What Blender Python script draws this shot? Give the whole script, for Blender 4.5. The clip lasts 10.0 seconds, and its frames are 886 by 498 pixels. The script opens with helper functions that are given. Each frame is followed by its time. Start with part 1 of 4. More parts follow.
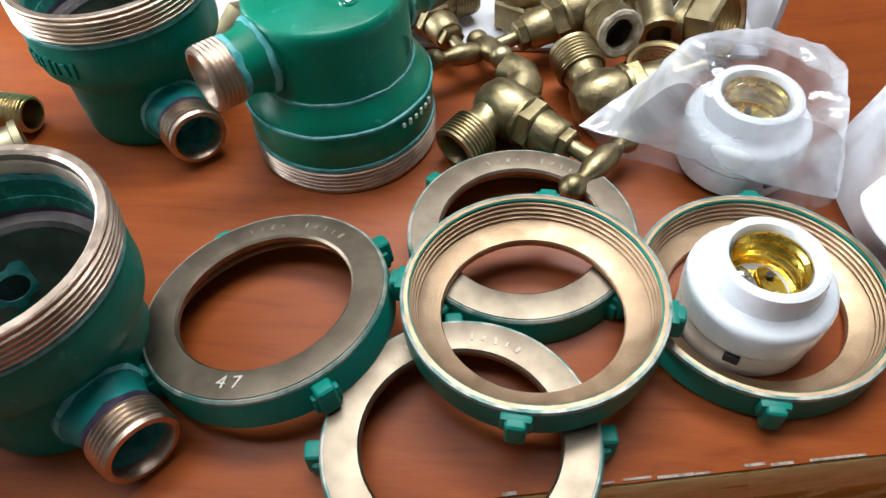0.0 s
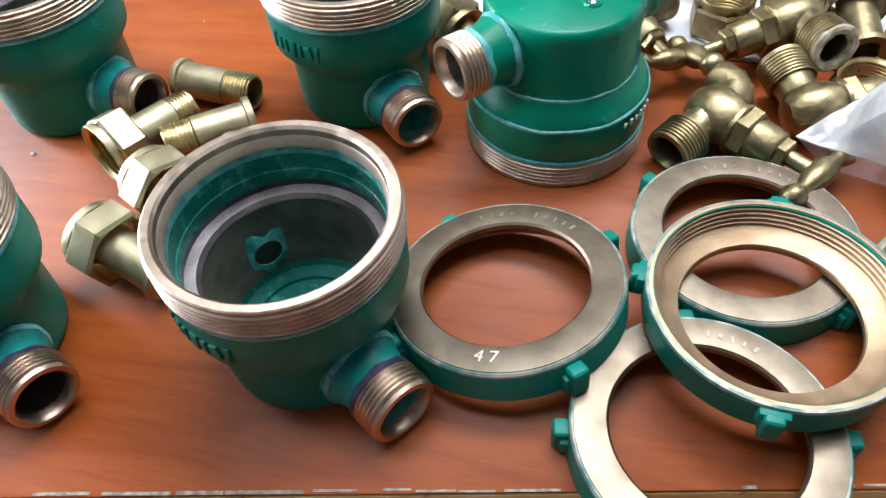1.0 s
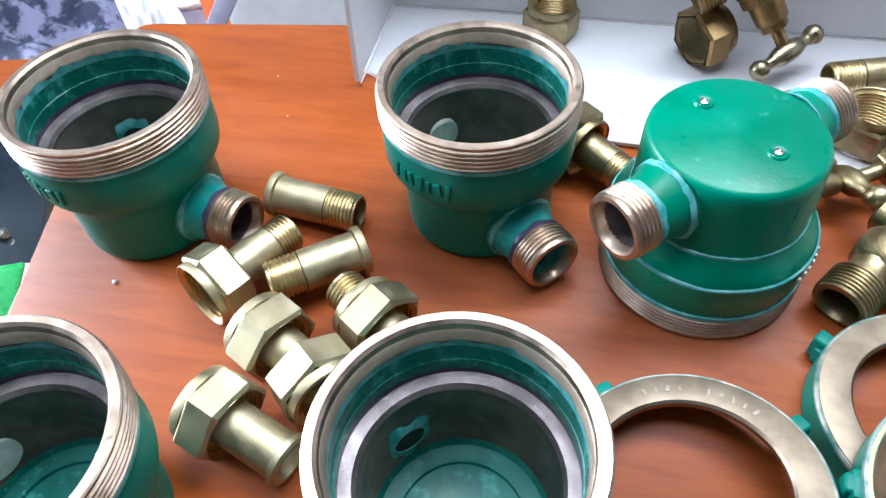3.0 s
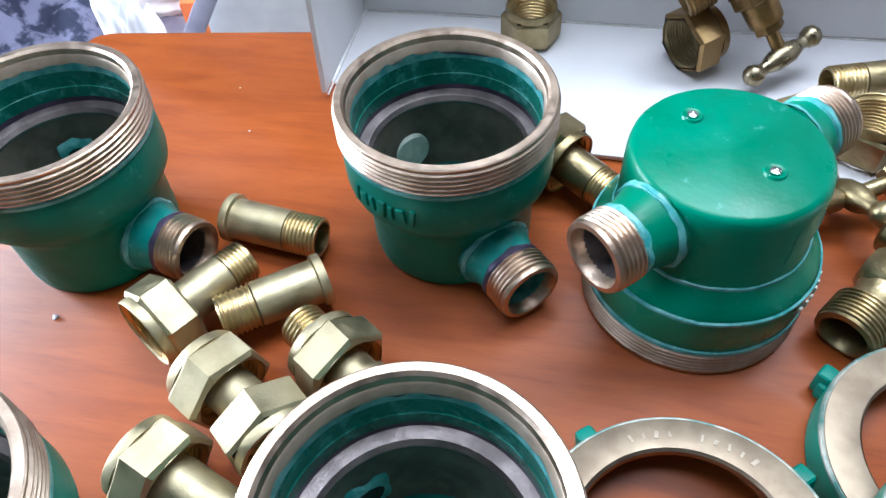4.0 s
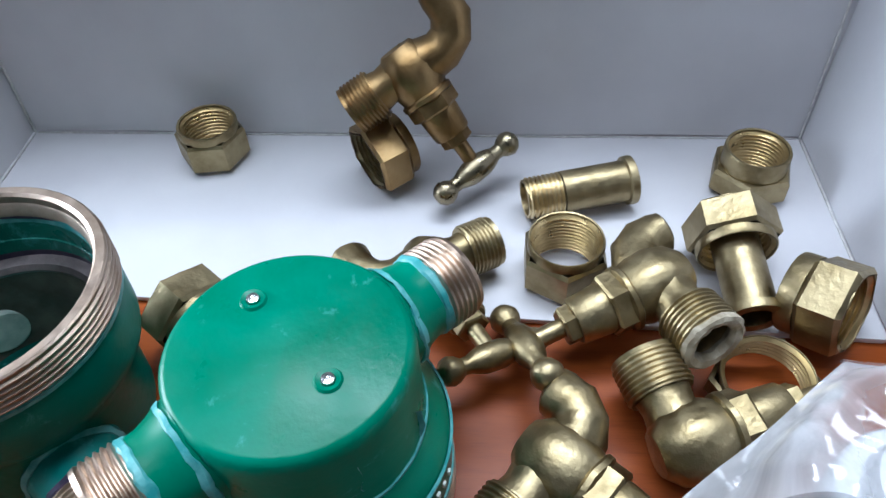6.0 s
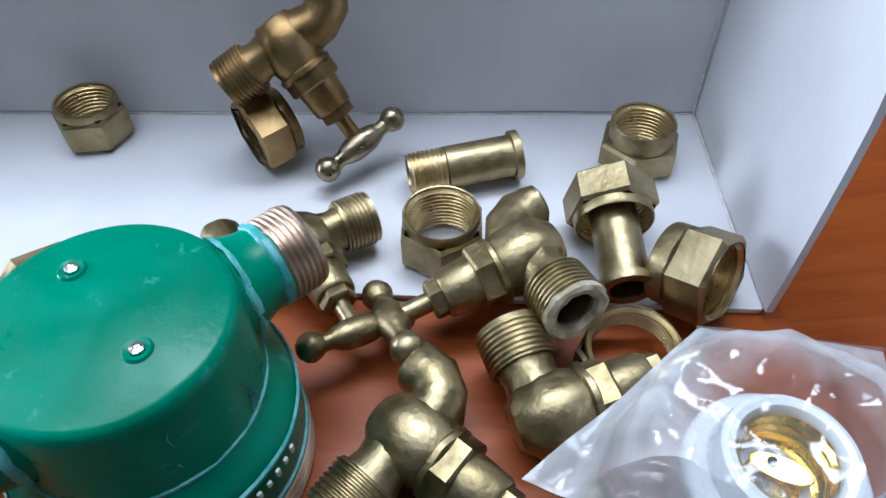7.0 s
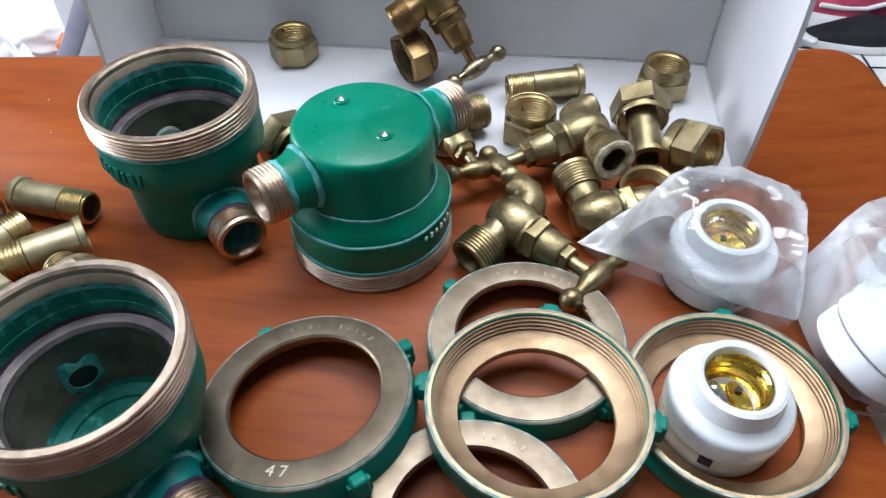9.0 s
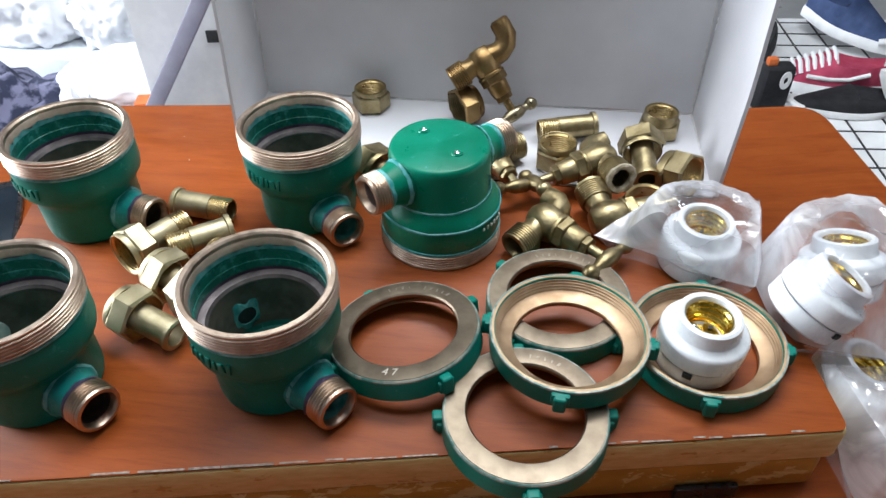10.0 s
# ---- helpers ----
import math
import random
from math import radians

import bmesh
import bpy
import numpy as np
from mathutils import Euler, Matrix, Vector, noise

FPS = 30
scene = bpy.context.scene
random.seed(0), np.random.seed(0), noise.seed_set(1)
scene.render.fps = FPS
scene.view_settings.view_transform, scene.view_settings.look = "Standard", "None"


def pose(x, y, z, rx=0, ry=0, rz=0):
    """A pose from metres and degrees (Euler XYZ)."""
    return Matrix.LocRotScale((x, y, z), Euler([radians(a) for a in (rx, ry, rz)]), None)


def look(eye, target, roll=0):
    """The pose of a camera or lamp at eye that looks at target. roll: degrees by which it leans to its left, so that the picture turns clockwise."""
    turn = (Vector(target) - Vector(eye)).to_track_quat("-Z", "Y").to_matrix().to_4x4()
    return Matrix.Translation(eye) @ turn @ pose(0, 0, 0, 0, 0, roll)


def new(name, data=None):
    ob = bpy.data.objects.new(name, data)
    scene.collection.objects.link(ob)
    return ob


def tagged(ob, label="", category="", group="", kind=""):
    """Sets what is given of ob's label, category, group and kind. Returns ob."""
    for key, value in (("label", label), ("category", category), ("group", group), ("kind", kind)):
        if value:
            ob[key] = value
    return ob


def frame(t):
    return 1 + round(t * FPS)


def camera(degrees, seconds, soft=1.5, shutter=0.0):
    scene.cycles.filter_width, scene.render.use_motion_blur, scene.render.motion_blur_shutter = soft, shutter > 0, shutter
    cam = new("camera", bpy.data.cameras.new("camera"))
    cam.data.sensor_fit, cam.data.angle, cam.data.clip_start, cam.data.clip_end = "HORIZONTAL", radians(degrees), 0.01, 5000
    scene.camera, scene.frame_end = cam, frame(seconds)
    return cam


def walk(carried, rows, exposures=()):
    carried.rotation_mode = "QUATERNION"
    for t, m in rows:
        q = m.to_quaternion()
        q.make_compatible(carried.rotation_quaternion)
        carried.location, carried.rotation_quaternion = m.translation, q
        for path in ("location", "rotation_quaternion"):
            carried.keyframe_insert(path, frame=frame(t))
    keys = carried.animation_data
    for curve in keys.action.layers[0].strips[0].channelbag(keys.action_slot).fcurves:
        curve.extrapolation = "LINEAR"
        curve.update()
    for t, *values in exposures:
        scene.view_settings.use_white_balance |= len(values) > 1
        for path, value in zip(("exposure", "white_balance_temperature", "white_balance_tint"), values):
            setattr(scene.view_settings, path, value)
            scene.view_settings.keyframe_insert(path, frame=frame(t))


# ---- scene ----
cam = camera(62.5, 10.0)
PATH = [
    (0, (0.146, 0.0867, 0.2477), (-0.035, 1.3539, -1.2889), -4.07),
    (0.5, (0.106, 0.0714, 0.2517), (-0.158, 1.3246, -1.2856), -4.78),
    (1, (0.075, 0.0649, 0.2593), (-0.251, 1.3088, -1.2726), -4.71),
    (1.5, (0.032, 0.066, 0.2744), (-0.287, 1.2908, -1.2737), -3.0),
    (2, (-0.001, 0.0749, 0.277), (-0.337, 1.2928, -1.2735), -2.11),
    (2.5, (-0.008, 0.098, 0.2764), (-0.327, 1.319, -1.275), -1.99),
    (3, (-0.002, 0.13, 0.2774), (-0.318, 1.3729, -1.2566), -3.85),
    (4.5, (0.016, 0.1815, 0.2545), (-0.287, 1.4304, -1.2782), -4.92),
    (5, (0.055, 0.2196, 0.2528), (-0.182, 1.5501, -1.2217), -5.43),
    (5.5, (0.091, 0.2418, 0.2501), (-0.1, 1.5936, -1.2121), -4.93),
    (6.8, (0.15, 0.2547, 0.2369), (0.105, 1.6147, -1.2288), -0.72),
    (7, (0.157, 0.2509, 0.2337), (0.107, 1.6081, -1.2352), -1.2),
    (7.5, (0.169, 0.2339, 0.2326), (0.142, 1.5892, -1.2384), -0.19),
    (8, (0.178, 0.2127, 0.2353), (0.154, 1.5708, -1.2325), -0.0),
    (8.5, (0.16, 0.1616, 0.2512), (0.091, 1.4617, -1.2662), -0.59),
    (9, (0.133, 0.0763, 0.3031), (-0.012, 1.4379, -1.1555), -0.42),
    (9.5, (0.117, 0.0042, 0.3348), (-0.048, 1.4016, -1.0866), 0.02),
    (10, (0.117, -0.0627, 0.3648), (-0.07, 1.4259, -0.9588), -0.58),
]
walk(cam, [(t, look(eye, target, roll)) for t, eye, target, roll in PATH],
     [(0, 0.54, 6400), (1, 0.76, 6200), (2, 0.90, 5850), (3, 0.86, 5850), (5, 0.46, 5750), (7, 0.20, 5650), (8.5, 0.26, 5950), (10, 0.43, 6350)])
# ---------------------------------------------------------------- world and light
world = bpy.data.worlds.new("world")
scene.world = world
world.use_nodes = True
wn = world.node_tree.nodes
sky = wn.new("ShaderNodeTexSky")
sky.sky_type, sky.sun_disc, sky.sun_elevation, sky.sun_rotation = "NISHITA", False, radians(45), radians(-40)
world.node_tree.links.new(sky.outputs[0], wn["Background"].inputs[0])
wn["Background"].inputs[1].default_value = 0.12


def area(name, m, sx, sy, watts, colour=(1, 1, 1)):
    lamp = bpy.data.lights.new(name, "AREA")
    lamp.shape, lamp.size, lamp.size_y, lamp.energy, lamp.color = "RECTANGLE", sx, sy, watts, colour
    ob = new(name, lamp)
    ob.matrix_world = m
    return ob


FLOOR, CEIL = -0.81, 1.75
area("window_light", look((-2.9, 0.72, 0.62), (0.0, 0.50, 0.2)), 1.5, 1.5, 150, (0.88, 0.94, 1.0))
area("ceiling_light_back", look((0.22, 0.88, CEIL - 0.06), (0.22, 0.88, 0)), 1.3, 0.45, 28, (0.92, 0.97, 1.0))
# overhead fill added to brighten the case front and meters; no known fitting
area("added_front_fill", look((-0.35, 0.20, CEIL - 0.06), (-0.35, 0.20, 0)), 1.3, 0.45, 10.5, (0.92, 0.97, 1.0))

# ---------------------------------------------------------------- materials


class Mat:
    """A node material built step by step."""

    def __init__(self, name, rough=0.5, metal=0.0, coat=0.0, spec=0.5):
        self.m = bpy.data.materials.new(name)
        self.m.use_nodes = True
        self.n, self.l = self.m.node_tree.nodes, self.m.node_tree.links
        self.b = self.n["Principled BSDF"]
        self.b.inputs["Roughness"].default_value = rough
        self.b.inputs["Metallic"].default_value = metal
        self.b.inputs["Coat Weight"].default_value = coat
        self.b.inputs["Coat Roughness"].default_value = 0.12
        self.b.inputs["Specular IOR Level"].default_value = spec
        self.c = self.n.new("ShaderNodeTexCoord")

    def noise(self, scale, detail=4.0, stretch=(1, 1, 1), dist=0.0, rough=0.55):
        mp = self.n.new("ShaderNodeMapping")
        mp.inputs["Scale"].default_value = stretch
        self.l.new(self.c.outputs["Object"], mp.inputs["Vector"])
        t = self.n.new("ShaderNodeTexNoise")
        t.inputs["Scale"].default_value, t.inputs["Detail"].default_value = scale, detail
        t.inputs["Distortion"].default_value, t.inputs["Roughness"].default_value = dist, rough
        self.l.new(mp.outputs[0], t.inputs["Vector"])
        return t.outputs["Fac"]

    def ramp(self, fac, stops):
        r = self.n.new("ShaderNodeValToRGB")
        els = r.color_ramp.elements
        while len(els) < len(stops):
            els.new(0.5)
        for e, (p, col) in zip(els, stops):
            e.position = p
            e.color = (*col, 1) if isinstance(col, tuple) else (col, col, col, 1)
        self.l.new(fac, r.inputs[0])
        return r.outputs[0]

    def mix(self, fac, a, b, blend="MIX"):
        x = self.n.new("ShaderNodeMix")
        x.data_type, x.blend_type = "RGBA", blend
        for sock, v in ((x.inputs[0], fac), (x.inputs[6], a), (x.inputs[7], b)):
            if isinstance(v, (int, float)):
                sock.default_value = v
            elif isinstance(v, tuple):
                sock.default_value = (*v, 1)
            else:
                self.l.new(v, sock)
        return x.outputs[2]

    def colour(self, v):
        if isinstance(v, tuple):
            self.b.inputs["Base Color"].default_value = (*v, 1)
        else:
            self.l.new(v, self.b.inputs["Base Color"])
        return self

    def rough(self, v):
        self.l.new(v, self.b.inputs["Roughness"])
        return self

    def bump(self, fac, strength=0.2, distance=0.001):
        u = self.n.new("ShaderNodeBump")
        u.inputs["Strength"].default_value, u.inputs["Distance"].default_value = strength, distance
        self.l.new(fac, u.inputs["Height"])
        self.l.new(u.outputs[0], self.b.inputs["Normal"])
        return self


def two_tone(name, a, b, scale, rough=0.5, metal=0.0, bump=0.15, fine=900, coat=0.0, spread=0.12, dist=0.0005, wear=1.0):
    m = Mat(name, rough, metal, coat)
    big = m.noise(scale, 5)
    m.colour(m.ramp(big, [(0.5 - spread, a), (0.5 + spread, b)]))
    small = m.noise(fine, 3)
    m.rough(m.ramp(m.noise(scale * 2.3, 4), [(0.3, max(rough - 0.1 * wear, 0.03)), (0.7, min(rough + 0.12 * wear, 1.0))]))
    m.bump(small, bump, dist)
    return m.m


def wood_red(name):
    m = Mat(name, 0.4, 0, 0.02, 0.2)
    grain = m.noise(11, 6, (1.2, 9, 4), 1.1)
    fine = m.noise(60, 5, (1.5, 30, 5), 0.3)
    base = m.ramp(grain, [(0.3, (0.220, 0.044, 0.0070)), (0.5, (0.270, 0.058, 0.0090)), (0.75, (0.315, 0.073, 0.012))])
    lines = m.ramp(fine, [(0.32, (0.55, 0.5, 0.5)), (0.48, (1, 1, 1))])
    col = m.mix(0.38, base, lines, "MULTIPLY")
    dust = m.ramp(m.noise(9, 6), [(0.5, 0.0), (0.75, 0.09)])
    m.colour(m.mix(dust, col, (0.36, 0.11, 0.06)))
    m.rough(m.ramp(m.noise(14, 5), [(0.3, 0.34), (0.7, 0.52)]))
    return m.bump(fine, 0.03, 0.0006).m


def worn_paint(name, cut):
    """Brown varnish flaked off to pale wood."""
    m = Mat(name, 0.38, 0, 0.2)
    brown = m.ramp(m.noise(26, 5, (1, 1, 2.5)), [(0.3, (0.42, 0.215, 0.030)), (0.7, (0.58, 0.33, 0.060))])
    pale = m.ramp(m.noise(80, 4, (1, 1, 4)), [(0.3, (0.62, 0.44, 0.16)), (0.7, (0.76, 0.60, 0.27))])
    patch = m.noise(48, 8, (1.0, 1.0, 1.9), 0.35, 0.66)
    big = m.noise(5.5, 2)
    s = m.n.new("ShaderNodeMath")
    s.operation = "MULTIPLY_ADD"
    m.l.new(big, s.inputs[0])
    s.inputs[1].default_value = 0.42
    m.l.new(patch, s.inputs[2])
    flake = m.ramp(s.outputs[0], [(cut, 0.0), (cut + 0.01, 1.0)])
    m.colour(m.mix(flake, brown, pale))
    m.rough(m.ramp(flake, [(0.0, 0.33), (1.0, 0.8)]))
    return m.bump(flake, 0.5, -0.0006).m


def green_paint(name, a, b, rough, rub=0.61):
    """Thick enamel on a casting, chalky where it is rubbed."""
    m = Mat(name, rough, 0, 0.02, 0.26)
    base = m.ramp(m.noise(35, 4), [(0.35, a), (0.65, b)])
    chalk = m.ramp(m.noise(95, 8, (1, 1, 1), 0.4, 0.7), [(rub, 0.0), (rub + 0.10, 0.55)])
    m.colour(m.mix(chalk, base, (0.10, 0.42, 0.385)))
    m.rough(m.ramp(m.noise(60, 5), [(0.3, rough - 0.08), (0.7, rough + 0.14)]))
    return m.bump(m.noise(260, 4), 0.22, 0.0008).m


M_WOOD = wood_red("red_varnished_wood")
M_EDGE = worn_paint("flaked_brown_paint", 0.585)
M_EDGELOW = worn_paint("lightly_flaked_brown_paint", 0.735)
M_LIP = two_tone("bare_wood_lip", (0.16, 0.12, 0.09), (0.34, 0.28, 0.22), 300, 0.6, bump=0.5)
M_GREEN = green_paint("green_enamel", (0.000, 0.140, 0.100), (0.001, 0.20, 0.152), 0.42)
M_OUTLET = green_paint("teal_outlet_enamel", (0.004, 0.18, 0.16), (0.018, 0.28, 0.26), 0.38, 0.56)
M_GREEN_GLOSS = green_paint("glossy_green_enamel", (0.000, 0.150, 0.080), (0.000, 0.195, 0.118), 0.32)
M_TEAL = two_tone("teal_paint_edge", (0.025, 0.25, 0.25), (0.15, 0.44, 0.44), 150, 0.4, bump=0.3)
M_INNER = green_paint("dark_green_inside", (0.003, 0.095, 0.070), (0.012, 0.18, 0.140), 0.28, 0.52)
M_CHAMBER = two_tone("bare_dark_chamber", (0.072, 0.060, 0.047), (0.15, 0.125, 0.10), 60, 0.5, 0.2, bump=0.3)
M_LIP_INSIDE = two_tone("beige_bare_metal", (0.44, 0.34, 0.26), (0.56, 0.46, 0.37), 90, 0.45, 0.7, bump=0.2)
M_VIOLET = two_tone("violet_tarnish", (0.055, 0.045, 0.085), (0.13, 0.10, 0.17), 60, 0.36, 0.4, bump=0.2)
M_FLOORTEAL = green_paint("teal_floor_paint", (0.004, 0.085, 0.066), (0.02, 0.18, 0.150), 0.36, 0.55)
M_BRONZE = two_tone("machined_bronze", (0.45, 0.335, 0.25), (0.60, 0.475, 0.375), 90, 0.38, 1.0, bump=0.2, fine=1500)
M_FACE = two_tone("rubbed_bronze_face", (0.175, 0.135, 0.098), (0.255, 0.205, 0.150), 60, 0.44, 1.0, bump=0.06, fine=1300, wear=0.3)
M_GOLD = two_tone("bronze_inside_ring", (0.36, 0.235, 0.14), (0.47, 0.325, 0.205), 50, 0.48, 1.0, bump=0.2, fine=1200)
M_GREYMETAL = two_tone("greyed_bronze", (0.15, 0.13, 0.13), (0.25, 0.215, 0.215), 80, 0.42, 0.8, bump=0.3)
M_BRASS = two_tone("cast_brass", (0.25, 0.195, 0.100), (0.40, 0.325, 0.185), 70, 0.42, 1.0, bump=0.4, fine=380, dist=0.0007)
# lighter copy of the brass, with reflected light put into its colour
M_LITBRASS = two_tone("brass_paled_by_light", (0.42, 0.355, 0.215), (0.54, 0.47, 0.31), 55, 0.50, 1.0, bump=0.2, fine=900)
M_BRIGHTBRASS = two_tone("bright_cut_brass", (0.54, 0.42, 0.22), (0.66, 0.54, 0.32), 90, 0.36, 1.0, bump=0.15)
M_GOLDTHREAD = two_tone("cut_brass_thread", (0.45, 0.33, 0.14), (0.60, 0.45, 0.22), 90, 0.34, 1.0, bump=0.15)
M_TAP = two_tone("old_tap_brass", (0.22, 0.135, 0.055), (0.36, 0.24, 0.11), 50, 0.40, 1.0, bump=0.3, fine=500)
M_DARKBALL = two_tone("dulled_handle_brass", (0.24, 0.20, 0.13), (0.36, 0.31, 0.20), 80, 0.32, 1.0)
M_WHITE = two_tone("white_porcelain", (0.70, 0.72, 0.75), (0.78, 0.79, 0.80), 60, 0.3, bump=0.12, fine=600, coat=0.3)
M_SOCKET = two_tone("yellow_brass_socket", (0.75, 0.52, 0.08), (0.85, 0.64, 0.14), 80, 0.22, 1.0, bump=0.1)
M_STEEL = two_tone("bright_steel", (0.62, 0.62, 0.60), (0.78, 0.78, 0.76), 200, 0.22, 1.0, bump=0.1)
M_CARD = two_tone("white_cardboard", (0.54, 0.53, 0.555), (0.62, 0.61, 0.63), 14, 0.62, bump=0.15, fine=400, spread=0.2)
M_CARDEDGE = two_tone("grey_card_edge", (0.50, 0.49, 0.48), (0.64, 0.63, 0.61), 200, 0.85, bump=0.3)
# near-black colour that stands in for the shade inside holes
M_DARK = two_tone("hole_shade_black", (0.012, 0.014, 0.014), (0.03, 0.03, 0.03), 90, 0.7)
M_BLACK = two_tone("black_plastic", (0.012, 0.012, 0.014), (0.022, 0.022, 0.026), 60, 0.3)
M_GLASS = two_tone("dark_phone_glass", (0.010, 0.016, 0.024), (0.016, 0.024, 0.034), 12, 0.08, bump=0.0, coat=0.5)
M_PLASTICGREEN = two_tone("green_plastic", (0.01, 0.22, 0.05), (0.03, 0.30, 0.08), 60, 0.3)
M_STAMP = two_tone("dull_stamped_marks", (0.26, 0.215, 0.165), (0.36, 0.31, 0.25), 200, 0.5, 0.9)
M_WORN = two_tone("rubbed_paint_edge", (0.06, 0.16, 0.14), (0.34, 0.34, 0.29), 120, 0.42, 0.2, bump=0.3)
M_CRUST = two_tone("pale_lime_crust", (0.30, 0.25, 0.17), (0.52, 0.46, 0.35), 160, 0.7, 0.2, bump=0.5)
M_LETTER = two_tone("rubbed_letters", (0.45, 0.55, 0.50), (0.62, 0.68, 0.62), 200, 0.5)
M_MARK = two_tone("bright_stamped_digits", (0.75, 0.68, 0.58), (0.85, 0.78, 0.68), 200, 0.4, 0.6)
# grey of the unseen walls, kept dark to limit bounced light
M_WALL = two_tone("unseen_wall_grey", (0.13, 0.13, 0.135), (0.18, 0.18, 0.185), 3, 0.8, bump=0.1, fine=120)
M_FLOOR = two_tone("pale_floor_tile", (0.40, 0.40, 0.41), (0.50, 0.50, 0.50), 4, 0.35, bump=0.05, fine=200)
M_CLOTHW = two_tone("white_cloth", (0.74, 0.74, 0.76), (0.82, 0.82, 0.83), 12, 0.9, bump=0.4, fine=500)
M_SHELF = two_tone("white_shelf_metal", (0.72, 0.76, 0.80), (0.80, 0.83, 0.86), 9, 0.45, bump=0.05)
M_CLOTHD = two_tone("dark_patterned_cloth", (0.03, 0.035, 0.07), (0.20, 0.20, 0.30), 26, 0.9, bump=0.5, fine=300, spread=0.05)
M_CLOTHR = two_tone("red_cloth", (0.50, 0.03, 0.05), (0.62, 0.08, 0.09), 20, 0.9, bump=0.4)
M_ORANGE = two_tone("orange_cloth", (0.62, 0.12, 0.03), (0.75, 0.2, 0.05), 20, 0.8)
M_SHOERED = two_tone("raspberry_canvas", (0.38, 0.035, 0.085), (0.50, 0.07, 0.13), 30, 0.85, bump=0.5, fine=1200)
M_SHOEBLUE = two_tone("navy_canvas", (0.022, 0.042, 0.11), (0.05, 0.08, 0.18), 18, 0.85, bump=0.5, fine=1200)
M_SHOEBLACK = two_tone("black_canvas", (0.008, 0.008, 0.010), (0.02, 0.02, 0.024), 22, 0.85, bump=0.5, fine=1200)
M_RUBBER = two_tone("white_shoe_rubber", (0.74, 0.74, 0.75), (0.82, 0.82, 0.82), 30, 0.55, bump=0.1)
M_WIRE = two_tone("black_wire", (0.02, 0.02, 0.02), (0.04, 0.04, 0.04), 80, 0.4, 0.5)


def film_plastic(name):
    """Thin clear polythene: mostly see-through, milky in the creases, with a gloss."""
    m = bpy.data.materials.new(name)
    m.use_nodes = True
    n, l = m.node_tree.nodes, m.node_tree.links
    n.remove(n["Principled BSDF"])
    out = n["Material Output"]
    clear, gloss, milk = n.new("ShaderNodeBsdfTransparent"), n.new("ShaderNodeBsdfGlossy"), n.new("ShaderNodeBsdfDiffuse")
    clear.inputs[0].default_value = (0.96, 0.965, 0.98, 1)
    gloss.inputs["Roughness"].default_value = 0.07
    milk.inputs[0].default_value = (0.94, 0.95, 0.97, 1)
    co, tx, rp = n.new("ShaderNodeTexCoord"), n.new("ShaderNodeTexNoise"), n.new("ShaderNodeValToRGB")
    tx.inputs["Scale"].default_value, tx.inputs["Detail"].default_value, tx.inputs["Distortion"].default_value = 17, 6, 1.4
    l.new(co.outputs["Object"], tx.inputs["Vector"])
    rp.color_ramp.elements[0].position, rp.color_ramp.elements[1].position = 0.36, 0.64
    rp.color_ramp.elements[0].color, rp.color_ramp.elements[1].color = (0.38, 0.38, 0.38, 1), (0.92, 0.92, 0.92, 1)
    l.new(tx.outputs["Fac"], rp.inputs[0])
    bp = n.new("ShaderNodeBump")
    bp.inputs["Strength"].default_value, bp.inputs["Distance"].default_value = 0.22, 0.003
    t2 = n.new("ShaderNodeTexNoise")
    t2.inputs["Scale"].default_value, t2.inputs["Detail"].default_value, t2.inputs["Distortion"].default_value = 30, 3, 2.5
    l.new(co.outputs["Object"], t2.inputs["Vector"])
    l.new(t2.outputs["Fac"], bp.inputs["Height"])
    l.new(bp.outputs[0], gloss.inputs["Normal"])
    rim, fr, lift = n.new("ShaderNodeLayerWeight"), n.new("ShaderNodeMath"), n.new("ShaderNodeMath")
    rim.inputs["Blend"].default_value = 0.5
    l.new(bp.outputs[0], rim.inputs["Normal"])
    lift.operation, fr.operation = "POWER", "MULTIPLY_ADD"
    l.new(rim.outputs["Facing"], lift.inputs[0])
    lift.inputs[1].default_value = 3.5
    l.new(lift.outputs[0], fr.inputs[0])
    fr.inputs[1].default_value, fr.inputs[2].default_value = 0.40, 0.06
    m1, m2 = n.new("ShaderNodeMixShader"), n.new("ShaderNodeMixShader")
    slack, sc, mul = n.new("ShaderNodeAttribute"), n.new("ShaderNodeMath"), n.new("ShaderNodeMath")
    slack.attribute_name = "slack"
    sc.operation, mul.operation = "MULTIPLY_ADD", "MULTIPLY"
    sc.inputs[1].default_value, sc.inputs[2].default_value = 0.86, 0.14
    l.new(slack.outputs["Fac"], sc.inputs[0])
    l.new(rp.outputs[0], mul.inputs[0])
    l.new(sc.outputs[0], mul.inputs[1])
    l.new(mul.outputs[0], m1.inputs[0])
    glow = n.new("ShaderNodeBsdfTranslucent")
    glow.inputs[0].default_value = (0.90, 0.91, 0.95, 1)
    m3 = n.new("ShaderNodeMixShader")
    m3.inputs[0].default_value = 0.3
    l.new(milk.outputs[0], m3.inputs[1])
    l.new(glow.outputs[0], m3.inputs[2])
    l.new(clear.outputs[0], m1.inputs[1])
    l.new(m3.outputs[0], m1.inputs[2])
    l.new(fr.outputs[0], m2.inputs[0])
    l.new(m1.outputs[0], m2.inputs[1])
    l.new(gloss.outputs[0], m2.inputs[2])
    l.new(m2.outputs[0], out.inputs[0])
    return m


M_FILM = film_plastic("polythene_film")

# ---------------------------------------------------------------- mesh helpers


